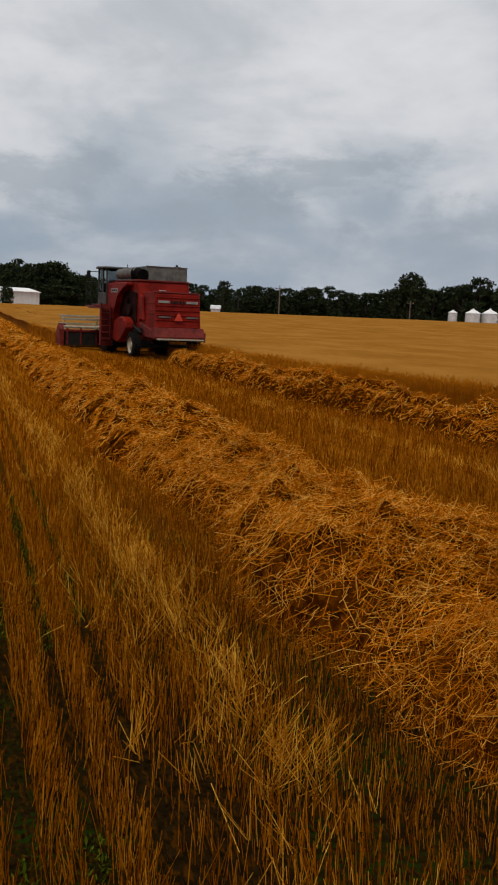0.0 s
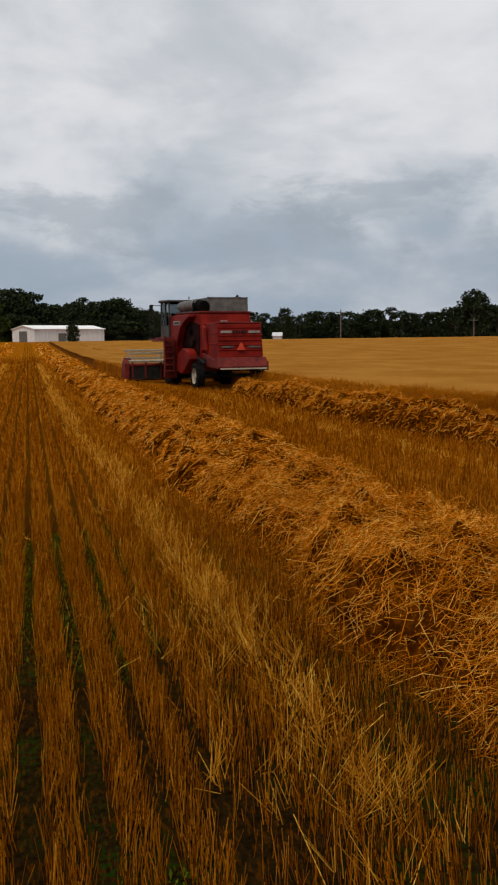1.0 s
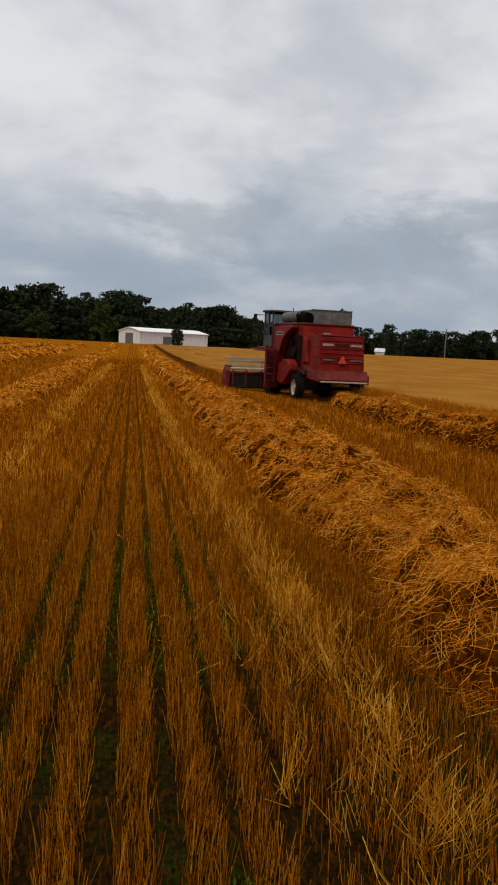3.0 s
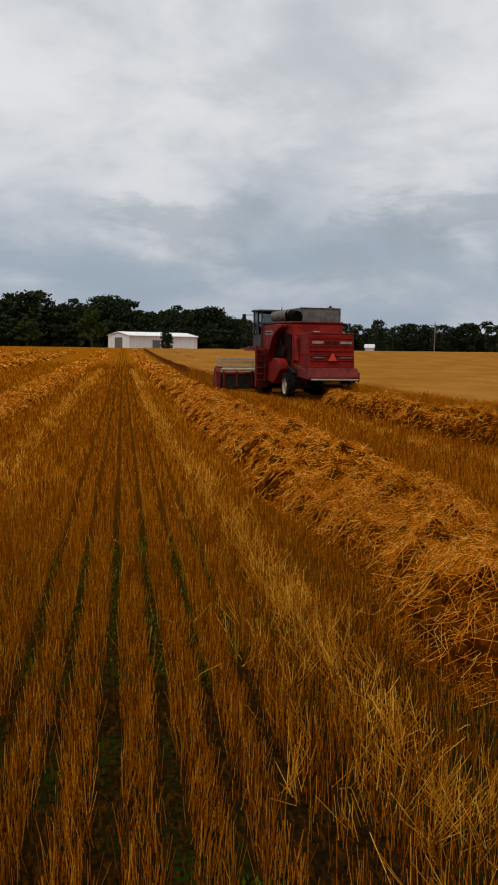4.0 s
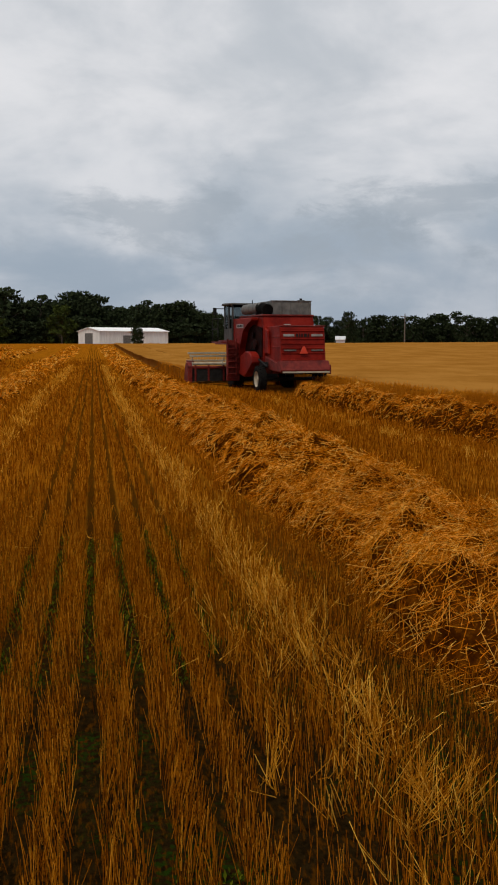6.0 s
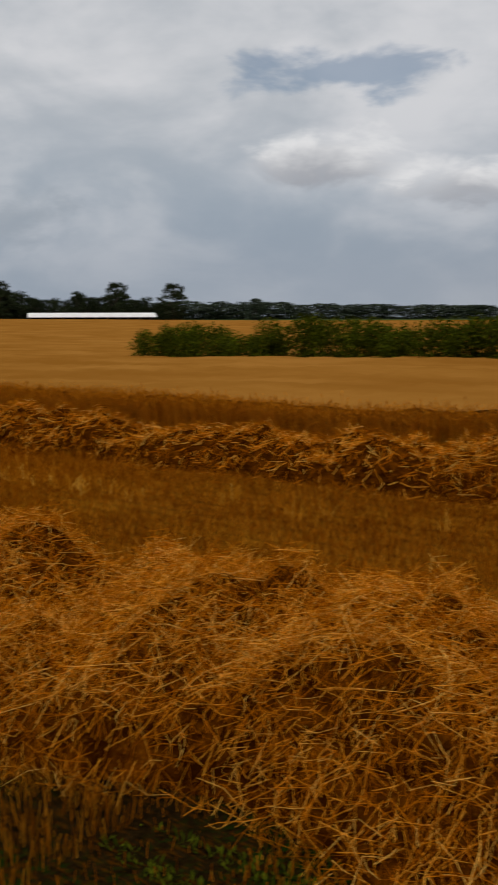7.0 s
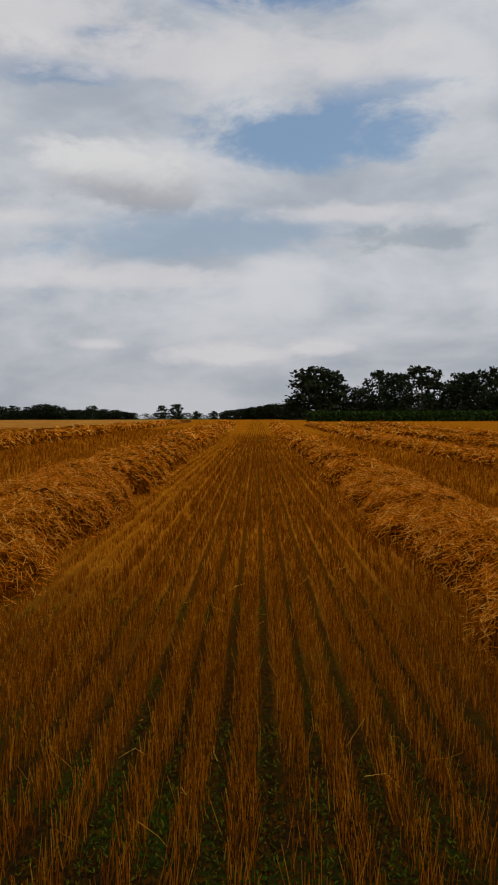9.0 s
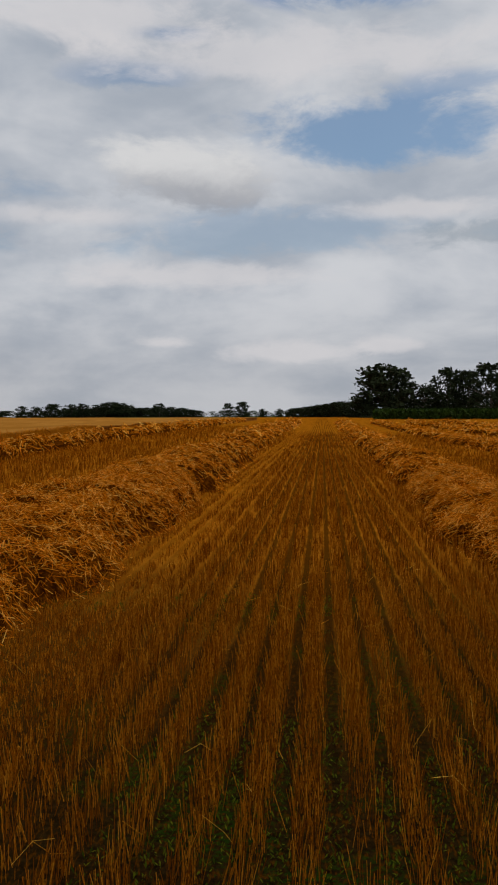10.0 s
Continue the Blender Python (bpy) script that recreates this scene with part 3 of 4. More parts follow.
WEST = [(-140, -2.95, 0.95, 0.5), (-40, -2.8, 0.95, 0.5), (-17, -2.62, 0.95, 0.5), (-6, -2.56, 0.95, 0.5), (4, -2.9, 0.9, 0.42), (14, -3.0, 0.7, 0.20), (150, -3.1, 0.8, 0.22)]
windrow(WEST, -140, 150, [(-6, 8, 220, 0.0036, 0.14), (-20, -6, 1050, 0.0027, 0.14), (-45, -20, 150, 0.0068, 0.145), (-90, -45, 14, 0.02, 0.6), (45, 90, 14, 0.02, 0.6), (-140, -90, 6, 0.03, 0.8), (90, 150, 6, 0.03, 0.8), (8, 24, 260, 0.0044, 0.145), (24, 48, 120, 0.0075, 0.145)], 37)
windrow([(-140, -8.3, 1.0, 0.5), (150, -8.3, 0.9, 0.24)], -140, 150, [(-60, -20, 50, 0.011, 0.4), (20, 60, 40, 0.012, 0.4), (-140, -60, 9, 0.028, 0.7), (60, 150, 9, 0.028, 0.7)], 51)
windrow([(-140, -13.4, 1.0, 0.5), (150, -13.4, 0.9, 0.24)], -140, 150, [(-60, -30, 30, 0.014, 0.4), (30, 60, 30, 0.014, 0.4), (-140, -60, 9, 0.028, 0.7), (60, 150, 9, 0.028, 0.7)], 65)
windrow([(-140, -18.6, 1.0, 0.5), (150, -18.6, 0.9, 0.24)], -140, 150, [(-70, -45, 20, 0.018, 0.5), (45, 70, 20, 0.018, 0.5), (-140, -70, 8, 0.03, 0.7), (70, 150, 8, 0.03, 0.7)], 79)

# ---------------- standing wheat ----------------
EDGE, SKEW = 9.95, 0.034


def askew(x, y):
    """The uncut edge runs slightly across the drill rows; the shift fades into the field."""
    return x - SKEW * np.clip(y, -60, 60) * (1 - sm(x, 30, 90))


def canopy(x, y):
    return land(x, y) + 0.54 + 0.03 * np.sin(x * 0.9 + y * 0.35) + 0.02 * np.sin(y * 1.1 - x * 0.3)


def crop(xs, ys, askew_too=True):
    """A block of standing wheat: rough canopy with sides down to the ground."""
    V, F = grid(xs, ys, lambda x, y: canopy(x, y) + rng.normal(0, 0.02, x.shape))
    if askew_too:
        V[:, 0] = askew(V[:, 0], V[:, 1])
        V[:, 2] = canopy(V[:, 0], V[:, 1]) + rng.normal(0, 0.02, len(V))
    nx, ny = len(xs), len(ys)
    idx = np.arange(nx * ny).reshape(nx, ny)
    rim = np.concatenate([idx[:, 0], idx[-1, 1:], idx[-2::-1, -1], idx[0, -2:0:-1]])
    low = V[rim].copy()
    low[:, 2] = land(low[:, 0], low[:, 1]) - 0.02
    o = len(V) + np.arange(len(rim))
    side = np.stack([rim, np.roll(rim, -1), np.roll(o, -1), o], 1)
    return np.concatenate([V, low]), np.concatenate([F, side])


def ears(n, x0, x1, y0, y1, rad, ear):
    x, y = rng.uniform(x0, x1, n), rng.uniform(y0, y1, n)
    if x0 > EDGE - 1: x = askew(x, y)
    z, t = canopy(x, y), rng.uniform(0, 6.283, n)
    foot = np.column_stack([x, y, land(x, y)])
    tip = np.column_stack([x + 0.09 * np.cos(t), y + 0.09 * np.sin(t), z + rng.normal(-0.03, 0.06, n)])
    nod = tip + np.column_stack([0.03 * np.cos(t), 0.03 * np.sin(t), rng.uniform(0.0, 0.06, n)])
    return join([pins(foot, tip, rad, rad * 0.8), pins(tip, nod, ear, ear * 0.5)])


wheat = tagged(new("wheat_crop"), "standing ripe wheat crop, dull gold, uncut edge", "wheat field", kind="stuff")
fx = np.concatenate([np.arange(EDGE + 0.3, 20, 0.35), np.geomspace(20, 190, 40)])
fy = np.concatenate([-np.geomspace(170, 31, 40), np.arange(-30, 50, 0.35), np.geomspace(50.5, 190, 40)])
part("canopy", mesh_from("canopy", *crop(fx, fy), CANOPY, True), wheat, kind="stuff")
part("canopy", mesh_from("canopy", *crop(np.linspace(4.25, 8.6, 22), np.concatenate([np.arange(42.8, 60, 0.4), np.geomspace(61, 190, 30)]), False), CANOPY, True), wheat, kind="stuff")
bits = [ears(20000, EDGE - 0.1, EDGE + 0.4, -15, 22, 0.0038, 0.007), 
    ears(4500, EDGE - 0.1, EDGE + 0.6, 22, 45, 0.009, 0.013), ears(4500, EDGE - 0.1, EDGE + 0.6, -45, -14, 0.008, 0.012),
    ears(900, 4.2, 4.6, 42.8, 60, 0.008, 0.01), ears(1200, 4.2, 8.6, 42.6, 43.2, 0.006, 0.01)]
part("ear", mesh_from("ear", *join(bits), EARS), wheat, "ripe ears on dry stalks", "stuff")


# ---------------- mesh helpers for built things ----------------
def finish(name, bm, mat, parent, label="", bevel=0.0, smooth=False):
    """Links a bmesh as one mesh part under a thing or a part."""
    if bevel: bmesh.ops.bevel(bm, geom=list(bm.edges), offset=bevel, segments=1, affect="EDGES", clamp_overlap=True)
    bmesh.ops.recalc_face_normals(bm, faces=bm.faces)
    me = bpy.data.meshes.new(name)
    bm.to_mesh(me)
    bm.free()
    if smooth:
        for f in me.polygons: f.use_smooth = True
    me.materials.append(mat)
    return part(name, me, parent, label)


def add_box(bm, lo, hi):
    m = Matrix.LocRotScale([(a + b) / 2 for a, b in zip(lo, hi)], None, [abs(b - a) for a, b in zip(lo, hi)])
    bmesh.ops.create_cube(bm, size=1, matrix=m)


def add_prism(bm, poly, x0, x1, axis="x", top=None):
    """A polygon of (u, v) drawn out from x0 to x1 along an axis; top: another polygon for the far end."""
    def at(u, v, w):
        return {"x": (w, u, v), "y": (u, w, v), "z": (u, v, w)}[axis]
    a = [bm.verts.new(at(u, v, x0)) for u, v in poly]
    b = [bm.verts.new(at(u, v, x1)) for u, v in (top or poly)]
    bm.faces.new(a), bm.faces.new(b[::-1])
    for i in range(len(a)):
        j = (i + 1) % len(a)
        bm.faces.new((a[i], b[i], b[j], a[j]))


def add_rod(bm, p, q, r, sides=8, r2=None):
    p, q = Vector(p), Vector(q)
    turn = (q - p).to_track_quat("Z", "Y").to_matrix().to_4x4()
    bmesh.ops.create_cone(bm, cap_ends=True, segments=sides, radius1=r, radius2=r if r2 is None else r2, depth=(q - p).length,
        matrix=Matrix.Translation((p + q) / 2) @ turn)


def add_lathe(bm, prof, centre, axis="x", sides=28, caps=True):
    """Turns (along, radius) pairs about an axis through centre."""
    rings = []
    for w, r in prof:
        ring = []
        for i in range(sides):
            t = 2 * math.pi * i / sides
            c, s = r * math.cos(t), r * math.sin(t)
            o = {"x": (w, c, s), "z": (c, s, w), "y": (c, w, s)}[axis]
            ring.append(bm.verts.new(Vector(centre) + Vector(o)))
        rings.append(ring)
    for a, b in zip(rings, rings[1:]):
        for i in range(sides):
            j = (i + 1) % sides
            bm.faces.new((a[i], a[j], b[j], b[i]))
    if caps: bm.faces.new(rings[0]), bm.faces.new(rings[-1][::-1])


def box(name, lo, hi, mat, parent, label="", bevel=0.012):
    bm = bmesh.new()
    add_box(bm, lo, hi)
    return finish(name, bm, mat, parent, label, bevel)


def prism(name, poly, x0, x1, mat, parent, label="", axis="x", top=None, bevel=0.015):
    bm = bmesh.new()
    add_prism(bm, poly, x0, x1, axis, top)
    return finish(name, bm, mat, parent, label, bevel)


def rod(name, p, q, r, mat, parent, label="", sides=10):
    bm = bmesh.new()
    add_rod(bm, p, q, r, sides)
    return finish(name, bm, mat, parent, label)


# ---------------- combine harvester, heading away along the swath ----------------
def wheel(thing, x, y, r, w, side, lug):
    """A tyre with lugs and a dished rim; side: -1 for the outer face towards -x."""
    bm = bmesh.new()
    add_lathe(bm, [(-w / 2, r * 0.60), (-w / 2, r * 0.84), (-w * 0.40, r * 0.95), (0, r * 0.97), (w * 0.40, r * 0.95), (w / 2, r * 0.84), (w / 2, r * 0.60)], (x, y, r), caps=False)
    k = 18
    for i in range(k):
        for s in (-1, 1):
            t = 2 * math.pi * (i + (0.5 if s > 0 else 0)) / k
            m = Matrix.Translation((x, y, r)) @ Matrix.Rotation(t, 4, "X") @ Matrix.Translation((s * w * 0.23, 0, r * 0.965)) @ Matrix.Rotation(s * 0.6, 4, "Z")
            bmesh.ops.create_cube(bm, size=1, matrix=m @ Matrix.Diagonal((w * 0.52, r * 0.07, lug, 1)))
    tyre = finish("tyre", bm, RUBBER, thing, "black lugged rubber tyre, dusty")
    bm = bmesh.new()
    add_lathe(bm, [(side * w * 0.46, r * 0.62), (side * w * 0.44, r * 0.58), (side * w * 0.25, r * 0.50), (side * w * 0.22, r * 0.2), (side * w * 0.36, r * 0.17), (side * w * 0.36, 0.01)], (x, y, r), caps=False)
    finish("rim", bm, CREAM, tyre, "pale painted steel rim", smooth=False)
    bm = bmesh.new()
    for i in range(8):
        t = 2 * math.pi * i / 8
        add_rod(bm, (x + side * w * 0.22, y + r * 0.33 * math.cos(t), r + r * 0.33 * math.sin(t)), (x + side * w * 0.29, y + r * 0.33 * math.cos(t), r + r * 0.33 * math.sin(t)), 0.022, 6)
    tagged(finish("wheel_nut", bm, STEEL, tyre), kind="stuff")


def combine():
    e = tagged(new("combine_harvester"), "old red combine harvester with grey cab and tank, cutting wheat", "combine harvester")
    # rear straw hood: body with sloping back
    HOOD = [(0.10, 0.92), (0.16, 1.25), (0.30, 2.38), (0.40, 2.46), (2.3, 2.46), (2.3, 1.05), (0.9, 0.92)]
    hood = prism("straw_hood", HOOD, -0.90, 0.90, RED, e, bevel=0.03)
    for z in (1.16, 1.42, 1.60, 1.78, 1.96, 2.26):       # pressed ribs across the back
        y = 0.16 + (z - 1.25) * 0.124 - 0.012
        box("rib", (-0.88, y - 0.02, z - 0.022), (0.88, y + 0.02, z + 0.022), RED, hood, bevel=0.012)
    for x0, x1 in ((-0.78, -0.34), (0.34, 0.80)):
        box("stripe", (x0, 0.225, 2.05), (x1, 0.25, 2.14), SILVER, hood, "faded grey stripe", bevel=0.004)
    for x0, x1 in ((-0.27, -0.20), (-0.16, -0.10), (-0.06, 0.0), (0.05, 0.16), (0.20, 0.26)):
        box("emblem", (x0, 0.225, 2.03), (x1, 0.25, 2.16), BLACK, hood, "dark worn maker's emblem", bevel=0.004)
    for x0, x1 in ((-0.78, -0.30), (0.32, 0.80)):
        box("stripe", (x0, 0.135, 1.50), (x1, 0.175, 1.555), GREY, hood, "scuffed grey stripe", bevel=0.004)
    prism("slow_vehicle_sign", [(-0.17, 1.40), (0.17, 1.40), (0.03, 1.68), (-0.03, 1.68)], 0.10, 0.125, ORANGE, hood, "orange-red reflective triangle", axis="y", bevel=0.006)
    prism("skirt", [(-0.10, 0.70), (-0.16, 0.78), (0.06, 1.14), (0.13, 1.14), (0.75, 0.98), (0.75, 0.74)], -1.0, 1.0, DARKRED, e, "dull red flared straw deflector", bevel=0.02)
    box("bumper_strip", (-0.93, -0.165, 0.675), (0.96, -0.12, 0.735), CREAM, e, "pale worn edge strip", bevel=0.008)
    prism("side_flap", [(-0.14, 0.62), (-0.14, 0.98), (0.5, 1.0), (0.5, 0.66)], 0.985, 1.02, DARKRED, e)
    rod("hinge_bar", (-0.93, 0.33, 2.44), (0.93, 0.33, 2.44), 0.028, DARKRED, e)
    rod("lift_handle", (-0.72, 0.36, 2.50), (-0.45, 0.36, 2.50), 0.02, STEEL, e)
    box("straw_walker", (-0.80, 0.2, 0.95), (0.80, 2.0, 1.02), DARKIN, e)
    for x in (-0.6, -0.2, 0.2, 0.6):
        prism("walker_comb", [(0.02, 0.62), (0.02, 0.72), (1.4, 0.98), (1.4, 0.80)], x - 0.14, x + 0.14, BLACK, e, bevel=0.008)
    # main body
    BODY = [(1.9, 1.02), (1.9, 2.40), (2.05, 2.86), (5.4, 2.86), (5.4, 1.3), (4.6, 0.75), (2.8, 0.75)]
    prism("body", BODY, -1.02, 1.10, RED, e, bevel=0.03)
    prism("shoe", [(1.5, 0.60), (1.5, 1.04), (4.6, 1.04), (4.6, 0.52)], -0.8, 0.8, DARKRED, e, "dull red sieve housing", bevel=0.02)
    # left side: front panel, flat shade-coloured plate for the engine bay, lower curved guard
    prism("side_panel", [(4.5, 1.0), (4.35, 1.6), (3.9, 2.3), (3.2, 2.60), (2.6, 2.70), (2.6, 2.82), (5.35, 2.82), (5.35, 1.0)], -1.32, -1.03, RED, e, "red side panel", bevel=0.03)
    prism("belt_guard", [(2.2, 1.02), (2.35, 1.30), (2.7, 1.46), (3.3, 1.46), (3.9, 1.28), (4.1, 0.5), (3.4, 0.42), (2.9, 0.62)], -1.42, -1.05, RED, e, "curved red belt guard", bevel=0.05)
    prism("bay_recess", [(2.05, 1.25), (2.05, 2.40), (3.2, 2.55), (3.9, 2.35), (4.4, 1.6), (4.5, 1.2)], -1.06, -1.026, BAYRED, e, "flat dark red plate coloured as the machinery bay's shade", bevel=0.0)
    prism("hood_skirt", [(0.55, 0.70), (0.35, 1.02), (1.9, 1.30), (2.25, 1.05), (1.9, 0.80)], -0.98, -0.86, DARKRED, e, "dull red lower hood side", bevel=0.03)
    prism("hood_cheek", [(1.35, 1.35), (1.55, 2.30), (1.95, 2.40), (2.15, 2.10), (2.05, 1.40)], -1.00, -0.89, RED, e, "rounded red hood cheek", bevel=0.04)
    for y, z in ((0.95, 1.62), (0.95, 2.02)):
        box("side_rib", (-0.915, 0.32, z), (-0.895, 1.35, z + 0.05), RED, hood, bevel=0.008)
    rod("drive_shaft", (-1.12, 1.2, 0.9), (-1.12, 3.1, 1.35), 0.035, BLACK, e)
    box("feed_chain_box", (-1.10, 1.45, 0.86), (-0.98, 2.3, 1.06), BLACK, e)
    for y, z, r in ((2.75, 1.75, 0.20), (3.25, 1.65, 0.14), (3.1, 2.12, 0.11)):
        bm = bmesh.new()
        add_lathe(bm, [(-1.16, r), (-1.14, r * 0.8), (-1.12, r * 0.8), (-1.10, r)], (0, y, z), "x", 20)
        finish("pulley", bm, BAYRED, e)
    prism("belt", [(2.55, 1.75), (2.75, 1.96), (3.26, 1.80), (3.38, 1.62), (3.25, 1.50), (2.76, 1.55)], -1.135, -1.115, RUBBER, e, bevel=0.0)
    box("decal", (-1.335, 3.75, 2.42), (-1.322, 4.75, 2.58), SILVER, e, "grey faded name band", bevel=0.003)
    for y0, y1 in ((3.85, 4.0), (4.05, 4.3), (4.36, 4.62)):
        box("decal", (-1.341, y0, 2.46), (-1.336, y1, 2.54), BLACK, e, bevel=0.001)
    box("top_rail", (-1.05, 2.0, 2.86), (1.12, 5.4, 2.93), DARKRED, e, bevel=0.015)
    # grain tank with raised grey boards
    bm = bmesh.new()
    for lo, hi in (((-0.52, 2.45, 2.94), (1.12, 2.49, 3.48)), ((-0.52, 4.9, 2.94), (1.12, 4.94, 3.48)), ((-0.56, 2.45, 2.94), (-0.52, 4.94, 3.48)), ((1.12, 2.45, 2.94), (1.16, 4.94, 3.48))):
        add_box(bm, lo, hi)
    tank = finish("grain_tank", bm, GREY, e, "grey weathered grain tank boards", 0.006)
    for x in (-0.5, -0.1, 0.3, 0.70, 1.08):
        box("stiffener", (x - 0.02, 2.425, 2.95), (x + 0.02, 2.45, 3.46), GREY, tank, bevel=0.004)
    box("tank_rim", (-0.57, 2.42, 3.47), (1.17, 2.50, 3.50), GREY, tank, bevel=0.006)
    # exhaust and air intake
    rod("exhaust_pipe", (0.80, 2.7, 2.9), (0.80, 2.7, 3.60), 0.05, BLACK, e)
    box("muffler", (0.68, 2.6, 3.44), (0.94, 2.8, 3.53), BLACK, e)
    rod("beacon_stem", (-0.80, 4.2, 3.3), (-0.80, 4.2, 3.58), 0.018, BLACK, e)
    # unloading auger folded back along the tank
    bm = bmesh.new()
    add_rod(bm, (-0.98, 4.6, 3.18), (-0.80, 2.75, 3.22), 0.215, 20)
    tube = finish("unloading_auger", bm, GREY, e, "grimy grey unloading auger tube, folded back", smooth=False)
    bm = bmesh.new()
    add_rod(bm, (-0.83, 3.0, 3.215), (-0.74, 2.30, 3.10), 0.225, 20, 0.245)
    finish("spout", bm, DARKIN, tube, "black rubber spout")
    for k in (0.25, 0.6):
        p = Vector((-0.98, 4.6, 3.18)).lerp(Vector((-0.80, 2.75, 3.22)), k)
        rod("clamp_band", p - Vector((-0.004, 0.04, 0)), p + Vector((-0.004, 0.04, 0)), 0.226, GREY, tube, sides=20)
    box("auger_rest", (-1.0, 3.0, 2.9), (-0.86, 3.1, 3.04), BLACK, e)
    # cab
    X0, X1, Y0, Y1 = -1.38, 0.15, 5.25, 6.55
    box("cab_floor", (X0 - 0.25, Y0 - 0.1, 1.80), (X1, Y1 + 0.1, 1.92), DARKRED, e)
    cab = prism("cab_roof", [(Y0 - 0.08, 3.42), (Y0 - 0.02, 3.50), (Y1 + 0.05, 3.53), (Y1 + 0.22, 3.47), (Y1 + 0.15, 3.42)], X0 - 0.08, X1 + 0.08, CABGREY, e, "grey cab roof", bevel=0.03)
    box("cab_side", (X0, Y0, 1.92), (X0 + 0.05, Y1, 2.42), CABGREY, e, "grey lower cab wall")
    box("cab_back", (X0 + 0.05, Y0, 1.92), (X1, Y0 + 0.05, 2.70), CABGREY, e)
    box("cab_lining", (X1 - 0.06, Y0 + 0.1, 1.92), (X1 - 0.02, Y1 - 0.1, 3.42), DARKIN, e)
    box("cab_lining", (X0 + 0.06, Y1 - 0.12, 1.92), (X1 - 0.1, Y1 - 0.08, 2.75), DARKIN, e)
    box("cab_lining", (X0 + 0.05, Y0 + 0.05, 3.36), (X1 - 0.08, Y1 - 0.05, 3.41), DARKIN, e)
    for x, y in ((X0 + 0.03, Y0 + 0.04), (X0 + 0.03, Y0 + 0.62), (X0 + 0.03, Y1), (X1 - 0.05, Y0 + 0.04), (X1 - 0.05, Y1)):
        box("cab_post", (x - 0.035, y - 0.04, 1.92), (x + 0.035, y + 0.04, 3.44), CABGREY, e)
    pane = box("window", (X0 + 0.02, Y0 + 0.68, 2.44), (X0 + 0.032, Y1 - 0.06, 3.40), GLASS, e, "cab side glass", bevel=0.0)
    pane2 = box("window", (X0 + 0.08, Y0 + 0.02, 2.72), (X1 - 0.1, Y0 + 0.032, 3.40), GLASS, e, "cab rear glass", bevel=0.0)
    pane3 = box("window", (X0 + 0.08, Y1 - 0.01, 1.95), (X1 - 0.1, Y1 + 0.002, 3.40), GLASS, e, "cab front glass", bevel=0.0)
    for g in (pane, pane2, pane3): g.visible_shadow = False
    prism("operator_seat", [(5.55, 1.95), (5.55, 2.75), (5.68, 2.75), (5.75, 2.35), (6.15, 2.30), (6.15, 1.95)], -1.05, -0.6, BLACK, e, bevel=0.04)
    rod("steering_column", (-0.82, 6.5, 1.95), (-0.82, 6.35, 2.5), 0.03, BLACK, e)
    rod("mirror_arm", (X0, Y1, 3.30), (X0 - 0.42, Y1 + 0.05, 3.30), 0.016, BLACK, e)
    box("mirror", (X0 - 0.50, Y1 + 0.02, 3.02), (X0 - 0.34, Y1 + 0.08, 3.34), BLACK, e, "black side mirror", bevel=0.02)
    # platform rail and ladder
    for y in (5.9, 6.85):
        rod("rail_post", (-1.84, y, 1.9), (-1.84, y, 2.85), 0.02, BLACK, e)
    for z in (2.4, 2.85):
        rod("handrail", (-1.84, 5.9, z), (-1.84, 6.85, z), 0.02, BLACK, e)
    rod("handrail", (-1.84, 6.85, 2.85), (X0, 6.85, 2.85), 0.02, BLACK, e)
    box("platform", (-1.88, 5.2, 1.80), (-1.40, 6.9, 1.86), DARKRED, e)
    for x in (-1.84, -1.46):
        box("ladder_rail", (x - 0.03, 4.30, 0.42), (x + 0.03, 4.38, 1.98), DARKRED, e)
    for k in range(6):
        box("rung", (-1.82, 4.26, 0.50 + 0.26 * k), (-1.48, 4.36, 0.54 + 0.26 * k), DARKRED, e, bevel=0.005)
    prism("wheel_shield", [(4.42, 0.22), (4.42, 1.76), (4.50, 1.80), (4.50, 0.22)], -1.86, -1.30, DARKRED, e, "dull red ribbed wheel shield")
    for k in range(7):
        box("shield_rib", (-1.84, 4.385, 0.32 + 0.21 * k), (-1.32, 4.42, 0.36 + 0.21 * k), DARKRED, e, bevel=0.006)
    prism("fender", [(4.42, 1.74), (4.42, 1.80), (6.2, 1.80), (6.2, 1.74)], -1.9, -1.3, DARKRED, e)
    # axles, wheels
    rod("rear_axle", (-1.2, 1.7, 0.53), (1.2, 1.7, 0.53), 0.07, BLACK, e)
    rod("front_axle", (-1.1, 5.35, 0.84), (1.1, 5.35, 0.84), 0.12, BLACK, e)
    wheel(e, -1.25, 1.7, 0.53, 0.32, -1, 0.04)
    wheel(e, 1.25, 1.7, 0.53, 0.32, 1, 0.04)
    wheel(e, -1.20, 5.35, 0.84, 0.50, -1, 0.06)
    wheel(e, 1.20, 5.35, 0.84, 0.50, 1, 0.06)
    # feeder house and header
    prism("feeder_house", [(5.3, 1.2), (5.3, 1.85), (7.0, 1.05), (7.0, 0.35)], -0.6, 0.6, DARKRED, e, bevel=0.02)
    HL, HR, HY = -2.86, 2.7, 7.0
    head = box("header_back", (HL, HY, 0.24), (HR, HY + 0.07, 0.80), BLACK, e, "dark grimy header back sheet", bevel=0.01)
    for x in (-2.6, -2.0, -1.3, -0.7, 0.7, 1.3, 2.0, 2.5):
        box("brace", (x - 0.04, HY - 0.05, 0.26), (x + 0.04, HY, 0.98), DARKRED, head)
